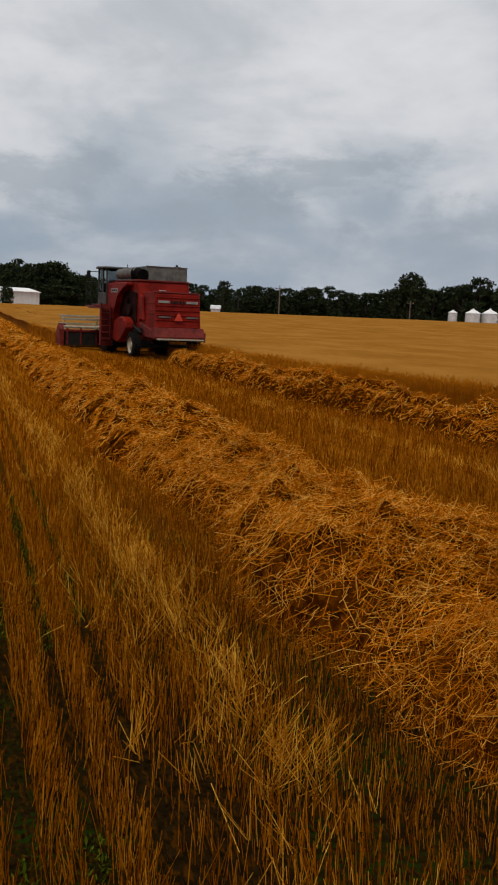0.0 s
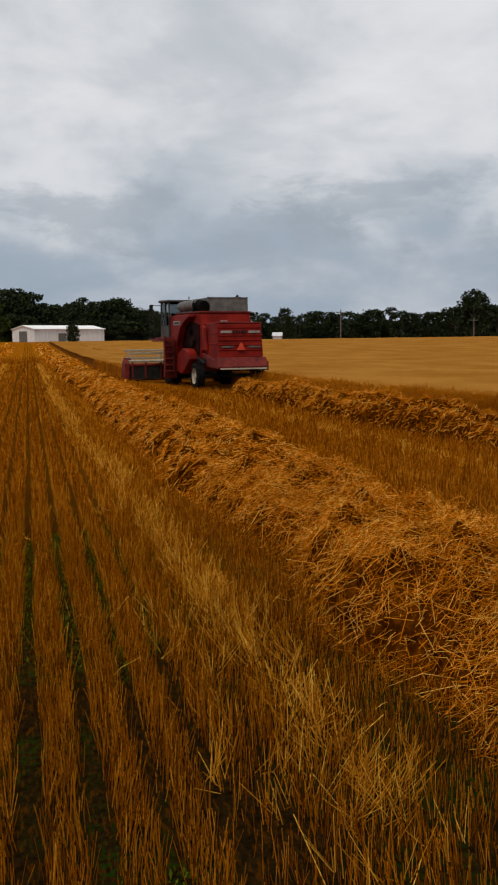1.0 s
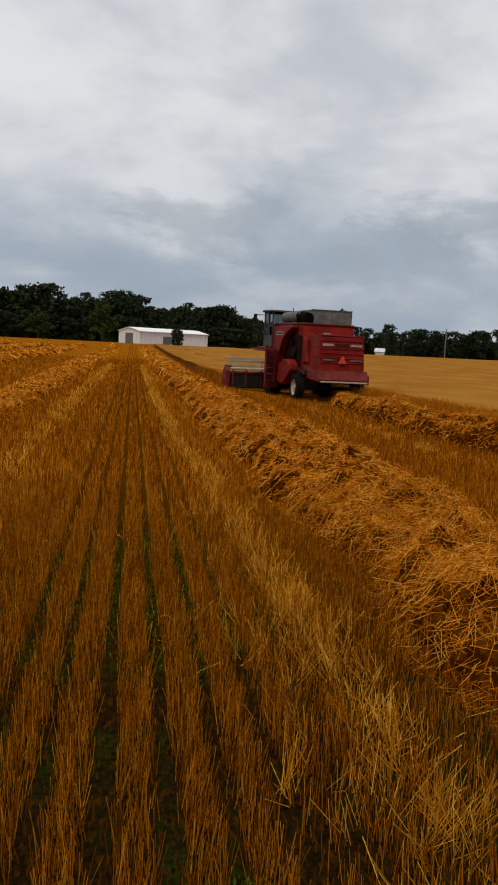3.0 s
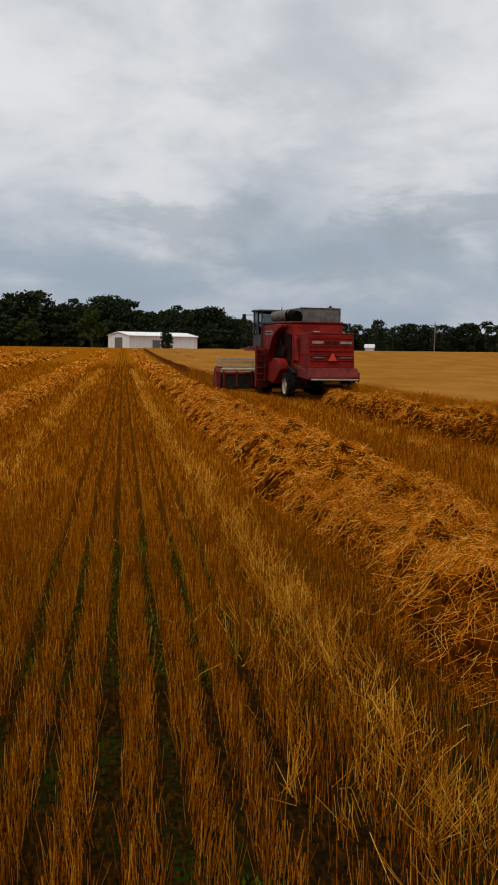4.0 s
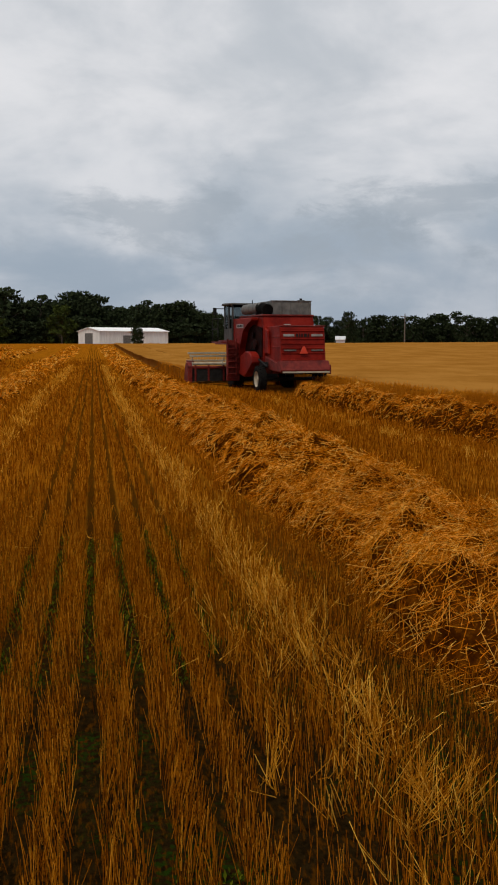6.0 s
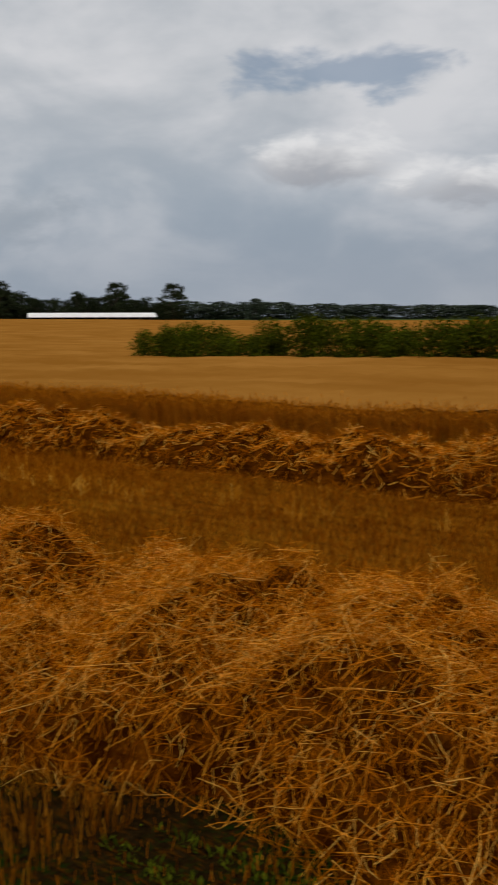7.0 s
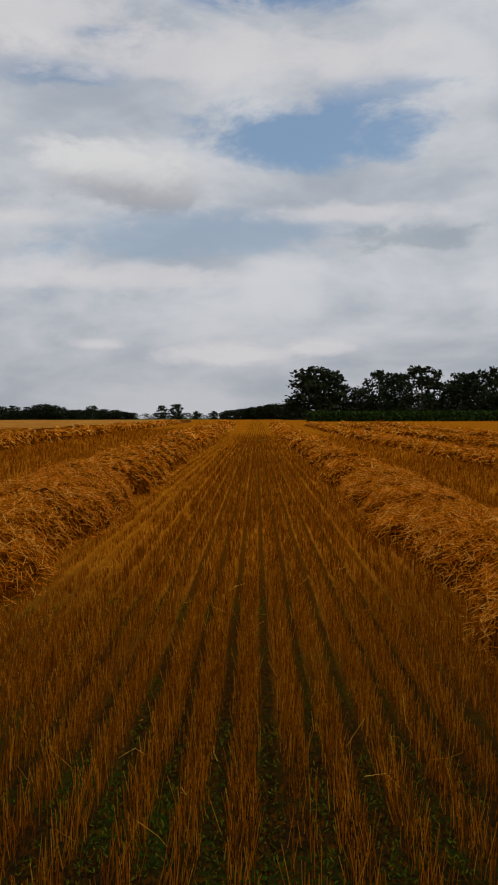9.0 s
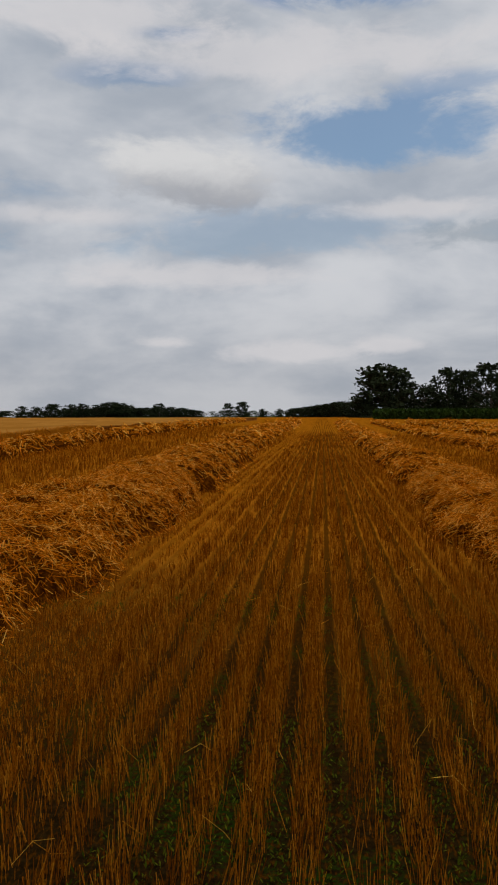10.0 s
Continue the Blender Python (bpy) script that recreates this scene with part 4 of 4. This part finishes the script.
    rod("top_beam", (HL, HY + 0.03, 0.86), (HR, HY + 0.03, 0.86), 0.07, DARKRED, head)
    prism("trough", [(HY + 0.05, 0.22), (HY + 0.05, 0.30), (HY + 1.25, 0.16), (HY + 1.25, 0.10)], HL, HR, STEEL, head, bevel=0.006)
    rod("header_auger", (HL + 0.05, HY + 0.45, 0.52), (HR - 0.05, HY + 0.45, 0.52), 0.17, STEEL, head, sides=16)
    for x in (HL, HR):
        s = -1 if x < 0 else 1
        prism("crop_divider", [(HY - 0.1, 0.15), (HY - 0.12, 0.92), (HY + 0.05, 1.10), (HY + 0.35, 1.08), (HY + 0.52, 0.88), (HY + 0.66, 0.30), (HY + 0.66, 0.12)], x - 0.10, x + 0.10, DARKRED, head, "dull red header end and divider", bevel=0.02)
        box("reel_arm", (x - s * 0.16 - 0.03, HY - 0.05, 1.08), (x - s * 0.16 + 0.03, HY + 1.25, 1.16), DARKRED, head)
    RY, RZ, RR = HY + 0.95, 1.0, 0.50
    rod("reel_shaft", (HL + 0.15, RY, RZ), (HR - 0.15, RY, RZ), 0.06, CREAM, head)
    for k in range(6):
        t = 2 * math.pi * (k + 0.25) / 6
        y, z = RY + RR * math.cos(t), RZ + RR * math.sin(t)
        bat = box("reel_bat", (HL + 0.16, y - 0.02, z - 0.045), (HR - 0.16, y + 0.02, z + 0.045), CREAM, head, "pale wooden reel bat with tines", bevel=0.006)
        bm = bmesh.new()
        for i in range(40):
            x = HL + 0.25 + i * 0.126
            add_box(bm, (x - 0.006, y - 0.03, z - 0.24), (x + 0.006, y - 0.018, z + 0.02))
        tagged(finish("tine_row", bm, STEEL, bat), kind="stuff")
    for x in (HL + 0.3, -1.1, 1.1, HR - 0.3):
        bm = bmesh.new()
        for k in range(6):
            t = 2 * math.pi * (k + 0.25) / 6
            add_rod(bm, (x, RY, RZ), (x, RY + RR * math.cos(t), RZ + RR * math.sin(t)), 0.018, 6)
        finish("reel_spider", bm, CREAM, head)
    for o in e.children:                                  # the body rides a little higher on its axles
        if o.name.split(".")[0] not in ("tyre", "rear_axle", "front_axle", "header_back"): o.location.z = 0.14
    return e


harvester = combine()
harvester.matrix_basis = pose(*COMBINE_AT, float(land(*COMBINE_AT)) - 0.02, 0, 0, COMBINE_YAW)


# ---------------- far things, by direction and distance ----------------
def at(azimuth, dist):
    x, y = dist * math.sin(radians(azimuth)), dist * math.cos(radians(azimuth))
    return x, y, float(land(x, y))


def shed(name, label, azimuth, dist, yaw, long, wide, eave, ridge, walls, roof, ribs=0.9, doors=(), posts=False):
    """A gabled shed, its ridge along local x, with ribbed sheet walls and an overhanging roof."""
    e = tagged(new(name), label, "barn" if name == "barn" else "shed")
    if posts:
        for i in range(int(long / 4) + 1):
            for s in (-1, 1):
                box("post", (-long / 2 + i * 4 - 0.1, s * wide / 2 - 0.1, 0), (-long / 2 + i * 4 + 0.1, s * wide / 2 + 0.1, eave), WOOD, e)
        # back and low walls take a black colour as the shade under the roof
        box("back_wall", (-long / 2, wide * 0.3, 0), (long / 2, wide * 0.3 + 0.1, eave), DARKIN, e, "inner wall coloured black for shade")
        box("low_wall", (-long / 2, -wide / 2 + 0.12, 0), (long / 2, -wide / 2 + 0.2, 0.7), DARKIN, e)
    else:
        for s in (-1, 1):
            bm = bmesh.new()
            add_box(bm, (-long / 2, s * wide / 2 - 0.06, 0), (long / 2, s * wide / 2 + 0.06, eave))
            for i in range(int(long / ribs)):
                x = -long / 2 + (i + 0.5) * ribs
                add_box(bm, (x - 0.04, s * (wide / 2 + 0.06), 0), (x + 0.04, s * (wide / 2 + 0.10), eave - 0.05))
            finish("side_wall", bm, walls, e)
        for s in (-1, 1):
            prism("gable_wall", [(-wide / 2, 0), (-wide / 2, eave), (0, ridge), (wide / 2, eave), (wide / 2, 0)], s * long / 2 - 0.06, s * long / 2 + 0.06, walls, e, bevel=0)
    for s in (-1, 1):
        bm = bmesh.new()
        poly = [(0, ridge + 0.02), (0, ridge + 0.16), (s * (wide / 2 + 0.4), eave + 0.10), (s * (wide / 2 + 0.4), eave - 0.04)]
        add_prism(bm, poly, -long / 2 - 0.35, long / 2 + 0.35)
        r = finish("roof_slope", bm, roof, e, "white metal roof")
    for wall, x0, x1, h in doors:
        if wall == "gable": box("door", (-long / 2 - 0.10, x0, 0), (-long / 2 - 0.05, x1, h), GREY, e, "grey sliding door")
        else: box("door", (x0, -wide / 2 - 0.14, 0), (x1, -wide / 2 - 0.09, h), GREY, e, "grey door")
    x, y, z = at(azimuth, dist)
    e.matrix_basis = pose(x, y, z - 0.1, 0, 0, yaw)
    return e


shed("barn", "long low white metal barn with white roof before dark woods", 1.9, 262, 32, 23, 11, 3.5, 4.5, WHITE, ROOFW, doors=(("gable", -2, 2, 3.0), ("side", -4, -1.5, 2.4)))
shed("farm_shed", "white arched-roof shed beside grain bins", 33.6, 350, -38, 9, 7, 2.4, 4.4, WHITE, ROOFW, doors=(("side", -3.5, -0.5, 2.4),))
shed("poultry_shed", "long low open-sided shed with white roof", 40.3, 345, -36, 46, 11, 1.7, 3.2, DARKIN, ROOFW, posts=True)
shed("outbuilding", "small white outbuilding under trees", 15.45, 290, -20, 2.6, 2.6, 1.2, 2.2, ZINC, ZINC)
shed("farm_shed", "white shed far beyond the fields", 133.2, 480, -30, 9, 6, 2.2, 3.4, WHITE, ROOFW)
shed("farm_shed", "white shed far beyond the fields", 137.6, 500, -30, 16, 6, 2.0, 2.8, WHITE, ROOFW)
shed("farm_shed", "white shed far beyond the fields", 87.8, 560, -30, 8, 6, 2.2, 3.8, WHITE, ROOFW)


def grain_bin(azimuth, dist, r, h, cone):
    e = tagged(new("grain_bin"), "round galvanised steel grain bin with conical roof", "grain bin", "grain bins by the trees")
    bm = bmesh.new()
    prof = []
    k = int(h / 0.28)
    for i in range(k + 1):
        prof.append((h * i / k, r + (0.025 if i % 2 else 0)))
    add_lathe(bm, prof, (0, 0, 0), "z", 32)
    finish("bin_wall", bm, ZINC, e, smooth=True)
    bm = bmesh.new()
    add_lathe(bm, [(h - 0.02, r + 0.15), (h + 0.05, r + 0.15), (h + cone, 0.35), (h + cone + 0.25, 0.35), (h + cone + 0.3, 0.05)], (0, 0, 0), "z", 32)
    finish("bin_roof", bm, ROOFW, e, "pale conical roof")
    rod("ladder", (r * 0.6, -r * 0.86, 0), (r * 0.6, -r * 0.86, h), 0.12, STEEL, e)
    x, y, z = at(azimuth, dist)
    e.matrix_basis = pose(x, y, z - 0.1)


grain_bin(30.1, 350, 1.7, 4.4, 0.8)
grain_bin(31.3, 345, 2.75, 4.4, 1.5)
grain_bin(32.3, 348, 2.95, 4.6, 1.6)


def pole(azimuth, dist, h):
    e = tagged(new("utility_pole"), "grey wooden utility pole with crossarm", "utility pole", "utility poles")
    bm = bmesh.new()
    add_rod(bm, (0, 0, -0.5), (0, 0, h), 0.19, 10, 0.12)
    finish("shaft", bm, WOOD, e)
    box("crossarm", (-1.1, -0.06, h - 0.9), (1.1, 0.06, h - 0.74), WOOD, e)
    for x in (-1.0, 0.0, 1.0):
        rod("insulator", (x, 0, h - 0.74), (x, 0, h - 0.56), 0.05, CREAM, e)
    x, y, z = at(azimuth, dist)
    e.matrix_basis = pose(x, y, z, 0, 0, -azimuth)


pole(19.4, 250, 8.0)
pole(27.5, 300, 6.6)


# ---------------- trees ----------------
def leaves(centres, radii, per, size, seed):
    """Small leaf sprays scattered in uneven clumps."""
    r = np.random.default_rng(seed)
    P = []
    for c, w in zip(centres, radii):
        k = max(6, int(per * w * w))
        d = r.normal(0, 1, (k, 3))
        d /= np.linalg.norm(d, axis=1, keepdims=True)
        P.append(c + d * (w * r.uniform(0.35, 1.25, (k, 1))) * [1, 1, 0.8])
    P = np.concatenate(P)
    n = len(P)
    u = r.normal(0, 1, (n, 3))
    u /= np.linalg.norm(u, axis=1, keepdims=True)
    v = np.cross(u, r.normal(0, 1, (n, 3)))
    v /= np.linalg.norm(v, axis=1, keepdims=True)
    s = (size * r.uniform(0.6, 1.5, n))[:, None]
    V = np.stack([P - u * s, P + v * s * 0.6, P + u * s, P - v * s * 0.6], 1).reshape(-1, 3)
    return V, np.arange(4 * n).reshape(-1, 4)


def tree(label, seed, h=10.0, w=4.0, clear=0.05, clumps=66, per=30, size=0.32, mat=None, category="tree"):
    """One tree about h high with a crown of half-width w; copies are scaled from it."""
    r = np.random.default_rng(seed)
    e = tagged(new("tree" if category == "tree" else "shrub"), label, category)
    bm = bmesh.new()
    add_rod(bm, (0, 0, -0.3), (0.1, 0, h * 0.45), h * 0.026, 8, h * 0.015)
    add_rod(bm, (0.1, 0, h * 0.44), (0.2, 0.1, h * 0.85), h * 0.015, 7, h * 0.005)
    C, R = [], []
    for i in range(clumps):
        f = clear + (1 - clear) * r.random() ** 0.9
        u = (f - clear) / (1 - clear)
        spread = w * (0.72 + 0.8 * u if u < 0.35 else math.sqrt(max(0.02, 1 - ((u - 0.35) / 0.68) ** 2)))
        t, q = r.uniform(0, 6.283), math.sqrt(r.random())
        rad = r.uniform(0.19, 0.36) * w * (1 - 0.3 * f)
        c = np.array([math.cos(t) * q * spread * 0.85, math.sin(t) * q * spread * 0.85, min(f * h, h - rad * 0.7)])
        C.append(c), R.append(rad)
        if i % 3 == 0:
            z0 = max(0.15 * h, c[2] * 0.62)
            add_rod(bm, (0.1, 0, z0), tuple(c), h * 0.009, 5, h * 0.003)
    finish("trunk", bm, BARK, e, "dark trunk with limbs")
    part("crown", mesh_from("crown", *leaves(C, R, per, size, seed), mat or LEAF), e)
    return e


def plant(model, azimuth, dist, h, w=1.0, turn=0.0, sink=0.0):
    """Sets a copy of a 10 m model at a direction, h metres high."""
    s = h / 10.0
    x, y, z = at(azimuth, dist)
    return copy_thing(model, pose(x, y, z - sink - 0.03 * h, 0, 0, turn) @ Matrix.Diagonal((s * w, s * w, s, 1)))


DARK = "dark green broadleaf tree in the woods at the field edge"
models = [tree(DARK, 11, w=4.0), tree(DARK, 12, w=4.8, clear=0.03), tree(DARK, 13, w=3.6), tree(DARK, 14, w=4.6, clear=0.02),
    tree("yellow-green broadleaf tree at the wood's edge", 15, w=4.2, clear=0.03, mat=LEAF2), tree("tall open-crowned tree with gaps in its leaves", 16, w=4.4, clear=0.12, clumps=44, per=36),
    tree("dark rounded tree with dense crown", 17, w=5.2, clear=0.02, clumps=90), tree("grey-green tree far beyond the fields, haze tinted into its leaves", 18, w=4.4, clear=0.02, mat=LEAF3),
    tree("grey-green tree far beyond the fields, haze tinted into its leaves", 19, w=3.4, clear=0.05, mat=LEAF3)]
tr = random.Random(5)


def row(a0, a1, step, d0, d1, heights, picks, wide=1.0, joined=""):
    """A belt of trees between two directions; heights: (azimuth, elevation of the tops) pairs."""
    a, V = a0, []
    while a < a1:
        d = tr.uniform(d0, d1)
        top = float(np.interp(a, [k[0] for k in heights], [k[1] for k in heights]))
        h = d * math.tan(radians(top)) + EYE[2] - at(a, d)[2]
        k, h, w, turn = tr.choice(picks), h * tr.uniform(0.90, 1.10), wide * tr.uniform(0.85, 1.2), tr.uniform(0, 360)
        if joined:
            me = models[k].children[1].data if "crown" in models[k].children[1].name else models[k].children[0].data
            P = np.empty(len(me.vertices) * 3, np.float32)
            me.vertices.foreach_get("co", P)
            x, y, z = at(a, d)
            m = np.array(pose(x, y, z - 0.14 * h, 0, 0, turn) @ Matrix.Diagonal((h / 10 * w, h / 10 * w, h / 10, 1)))
            V.append(P.reshape(-1, 4, 3)[::2].reshape(-1, 3) @ m[:3, :3].T + m[:3, 3])
            mat = me.materials[0]
        else: plant(models[k], a, d, h, w, turn)
        a += step * tr.uniform(0.65, 1.35)
    if joined:
        V = np.concatenate(V)
        tagged(new("far_woods", mesh_from("far_woods", V, np.arange(len(V)).reshape(-1, 4), mat)), joined, "woods", kind="stuff")


WOOD_TOP = [(-14, 2.6), (-9.5, 2.8), (-7, 2.95), (-5.4, 3.1), (-4.0, 2.6), (-2.9, 2.7), (-0.9, 2.95), (0.2, 2.7), (1.2, 2.1), (2.5, 2.35), (4.3, 2.55), (5.6, 2.4), (7.2, 2.0), (8.0, 1.6)]
row(-13, 7.6, 0.62, 300, 318, WOOD_TOP, (0, 1, 2, 3))
row(-13, 7.4, 0.6, 322, 345, WOOD_TOP, (1, 3, 6), 1.3, joined="dense dark woods behind the first trees")
row(-13, 8.5, 0.7, 292, 300, [(a, e * 0.5) for a, e in WOOD_TOP], (1, 3, 6), 1.7)
plant(models[4], -1.9, 286, 286 * math.tan(radians(2.3)) + 0.4, 1.0)
plant(models[4], -5.8, 286, 286 * math.tan(radians(1.5)) + 0.4, 1.5)
plant(models[6], 2.72, 246, 4.6, 0.95)
EAST_TOP = [(7, 1.7), (9.5, 1.75), (12, 1.65), (14, 1.6), (15.6, 1.5), (17, 1.4), (18.8, 1.75), (20.5, 1.5), (22.4, 1.75), (24, 1.5), (26, 1.75), (28.5, 2.0), (31, 2.0), (33, 2.05), (35, 1.9), (36.5, 1.4), (37.5, 1.1), (40, 1.45), (43, 1.3), (46, 0.9)]
row(7.4, 45.5, 0.55, 380, 395, EAST_TOP, (0, 1, 2, 3), 1.1)
row(7.4, 45.5, 0.5, 396, 404, [(a, e * 0.7) for a, e in EAST_TOP], (1, 3, 6), 1.9, joined="dense dark hedge and woods behind the tree row")
plant(models[5], 15.9, 360, 360 * math.tan(radians(1.9)) + 0.4, 0.8)
plant(models[6], 27.55, 365, 365 * math.tan(radians(3.0)) + 0.4, 0.8)
plant(models[1], 26.4, 372, 13, 0.8)
plant(models[5], 31.6, 376, 19.0, 0.95)
plant(models[1], 30.6, 378, 16.5, 0.8)
plant(models[5], 33.1, 375, 17.6, 0.8)
plant(models[5], 34.8, 375, 16.2, 0.8)
plant(models[5], 41.8, 372, 15.6, 0.95)
plant(models[0], 39.4, 375, 12.2, 0.9)
plant(models[5], 45.3, 372, 15.2, 1.0)
row(44.5, 93, 0.5, 640, 680, [(44, 1.15), (50, 1.1), (56, 0.95), (65, 0.75), (72, 0.75), (80, 0.7), (93, 0.6)], (7, 8), 3.4, joined="low woods along the horizon, haze tinted into the leaves")
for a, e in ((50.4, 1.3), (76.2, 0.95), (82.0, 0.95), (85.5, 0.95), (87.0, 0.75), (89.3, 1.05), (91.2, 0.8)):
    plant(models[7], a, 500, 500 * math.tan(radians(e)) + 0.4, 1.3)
SOUTH_TOP = [(92, 1.2), (94, 1.35), (100.5, 1.5), (102.2, 2.1), (104, 1.45), (108, 1.55), (111.8, 2.0), (113, 1.5), (115.1, 2.2), (116.5, 1.9), (118.5, 2.0), (120, 1.7), (124, 1.8), (127, 1.7), (128.8, 1.9), (129.6, 1.6), (130.2, 1.0)]
row(92.3, 129.9, 0.62, 300, 315, SOUTH_TOP, (0, 1, 2, 3), 1.15)
row(92.3, 129.0, 0.75, 316, 330, [(a, e * 0.85) for a, e in SOUTH_TOP], (1, 3, 6), 1.5, joined="dense dark woods behind the first trees")
row(92.3, 129.2, 0.8, 294, 300, [(a, e * 0.55) for a, e in SOUTH_TOP], (1, 3, 6), 1.8, joined="dense shrubs along the edge of the woods")
plant(models[6], 102.2, 296, 296 * math.tan(radians(2.15)) + 0.4, 1.0)
row(129.4, 136, 0.5, 500, 520, [(129, 0.5), (136, 0.35)], (7, 8), 2.2, joined="low woods along the horizon, haze tinted into the leaves")
row(136, 181.5, 0.6, 700, 740, [(136, 0.32), (150, 0.30), (165, 0.45), (178, 0.4), (182, 0.5)], (7, 8), 3.2, joined="low woods along the horizon, haze tinted into the leaves")
for a, e in ((141.4, 1.05), (142.3, 0.6), (143.2, 0.72), (144.4, 0.74), (145.6, 0.72), (146.6, 0.6), (147.6, 0.68), (148.8, 0.58), (149.8, 0.55), (152.2, 0.62)):
    plant(models[tr.choice((1, 3, 7))], a, 520, 520 * math.tan(radians(e)) + 0.6, 1.25, tr.uniform(0, 360))
for a, e, k in ((154.1, 0.85, 6), (155.1, 1.15, 6), (156.1, 1.1, 3), (157.3, 1.3, 2)):
    plant(models[k], a, 480, 480 * math.tan(radians(e)) + 0.4, 0.8 if k == 2 else 1.05, tr.uniform(0, 360))
for a, e, k, w in ((160.2, 0.5, 1, 1.3), (161.3, 0.78, 0, 1.0), (162.1, 0.74, 3, 0.9), (163.1, 0.90, 1, 1.1), (164.3, 0.86, 3, 1.2), (165.0, 0.90, 2, 1.0), (165.8, 0.82, 0, 1.1), (166.7, 1.0, 6, 1.2), (167.5, 0.92, 3, 1.2), (169.7, 0.88, 5, 0.9)):
    plant(models[k], a, 475, 475 * math.tan(radians(e)) + 0.4, 1.55 * w, tr.uniform(0, 360), 0.4)
row(164.0, 172.6, 0.5, 486, 496, [(164, 0.5), (168, 0.6), (170.4, 0.6), (172.6, 0.35)], (1, 3, 6), 2.2)
for a, e, k in ((174.0, 0.85, 5), (174.9, 0.95, 1), (176.2, 0.5, 3), (177.3, 0.5, 3), (177.9, 0.45, 3)):
    plant(models[k], a, 420, 420 * math.tan(radians(e)) + 0.4, 1.1, tr.uniform(0, 360))
row(178.2, 182.2, 0.5, 330, 345, [(178, 0.55), (180, 0.75), (182, 0.95)], (1, 3, 6), 2.0)
for a, e, d, k, w in ((183.9, 3.25, 250, 6, 1.35), (186.4, 2.0, 252, 3, 1.4), (187.7, 3.0, 255, 0, 1.0), (189.0, 2.8, 258, 1, 0.95), (190.3, 3.2, 252, 5, 1.25), (192.0, 2.3, 256, 3, 1.3),
        (193.2, 2.8, 252, 1, 1.2), (194.6, 3.1, 250, 3, 1.2), (196.0, 3.1, 252, 6, 1.0), (197.6, 3.0, 250, 1, 1.1), (182.4, 1.3, 255, 3, 1.6)):
    plant(models[k], a, d, d * math.tan(radians(e)) + 0.6, w, tr.uniform(0, 360))
row(184, 199, 0.9, 262, 275, [(184, 1.3), (199, 1.5)], (1, 3, 6), 1.7, joined="dense dark hedge under the trees")


for m in models:
    for o in (*m.children_recursive, m): bpy.data.objects.remove(o)


# ---------------- green growth in and beyond the crop ----------------
def tall_weeds(label, pts, h, per, seed):
    """A ragged stand of leafy weeds along a line of points."""
    r = np.random.default_rng(seed)
    C, R = [], []
    for (x0, y0), (x1, y1) in zip(pts, pts[1:]):
        n = max(3, int(math.hypot(x1 - x0, y1 - y0) * per))
        for i in range(n):
            k = r.random()
            x, y = x0 + (x1 - x0) * k + r.normal(0, 0.5), y0 + (y1 - y0) * k + r.normal(0, 0.5)
            top = h * (0.88 + 0.14 * math.sin(x * 0.9 + y * 1.3)) * r.uniform(0.8, 1.05)
            for q in (0.35, 0.7, 1.0):
                C.append(np.array([x + r.normal(0, 0.1), y + r.normal(0, 0.1), float(land(x, y)) + top * q])), R.append(r.uniform(0.24, 0.42))
    V, F = leaves(C, R, 900, 0.045, seed)
    return tagged(new("tall_weeds", mesh_from("tall_weeds", V, F, WEED)), label, "weeds", kind="stuff")


def line(a0, a1, x0, x1, k=10):
    return [(x0 + (x1 - x0) * i / k, (x0 + (x1 - x0) * i / k) / math.tan(radians(a0 + (a1 - a0) * i / k))) for i in range(k + 1)]


tall_weeds("tall leafy green weeds standing in the wheat", line(43.8, 50.3, 24.0, 24.5), 1.45, 15, 31)
tall_weeds("tall leafy green weeds standing in the wheat", line(50.8, 75, 24.5, 27.5), 1.6, 14, 32)
tall_weeds("tall leafy green weeds standing in the wheat", line(75, 81.8, 27.5, 29), 1.2, 12, 33)
tall_weeds("low patch of green weeds in the wheat", line(85.6, 90.2, 26, 27, 3), 0.85, 9, 34)
for k, (a, d) in enumerate(((98.2, 30), (94.5, 44), (131, 40))):
    x, y, z = at(a, d)
    tall_weeds("low patch of green weeds in the wheat", [(x - 0.6, y - 0.5), (x + 0.6, y + 0.5)], 0.68, 4.0, 40 + k)

# a strip of maize before the trees behind
V, F = [], []
r = np.random.default_rng(77)
n = 26000
a, d = r.uniform(183.2, 200, n), r.uniform(0, 1, n)
dist = 190 + 40 * d
x, y = dist * np.sin(np.radians(a)), dist * np.cos(np.radians(a))
s = r.uniform(0.25, 0.6, n)
z = land(x, y) + r.uniform(0.2, 2.0, n)
P = np.column_stack([x, y, z])
u = r.normal(0, 1, (n, 3)) * [0.6, 0.6, 1]
u /= np.linalg.norm(u, axis=1, keepdims=True)
v = np.cross(u, r.normal(0, 1, (n, 3)))
v /= np.linalg.norm(v, axis=1, keepdims=True)
u, v = u * s[:, None], v * s[:, None] * 0.5
tagged(new("maize_strip", mesh_from("maize_strip", np.stack([P - u, P + v, P + u, P - v], 1).reshape(-1, 3), np.arange(4 * n).reshape(-1, 4), MAIZE)),
    "strip of tall green maize before the trees", "maize", kind="stuff")
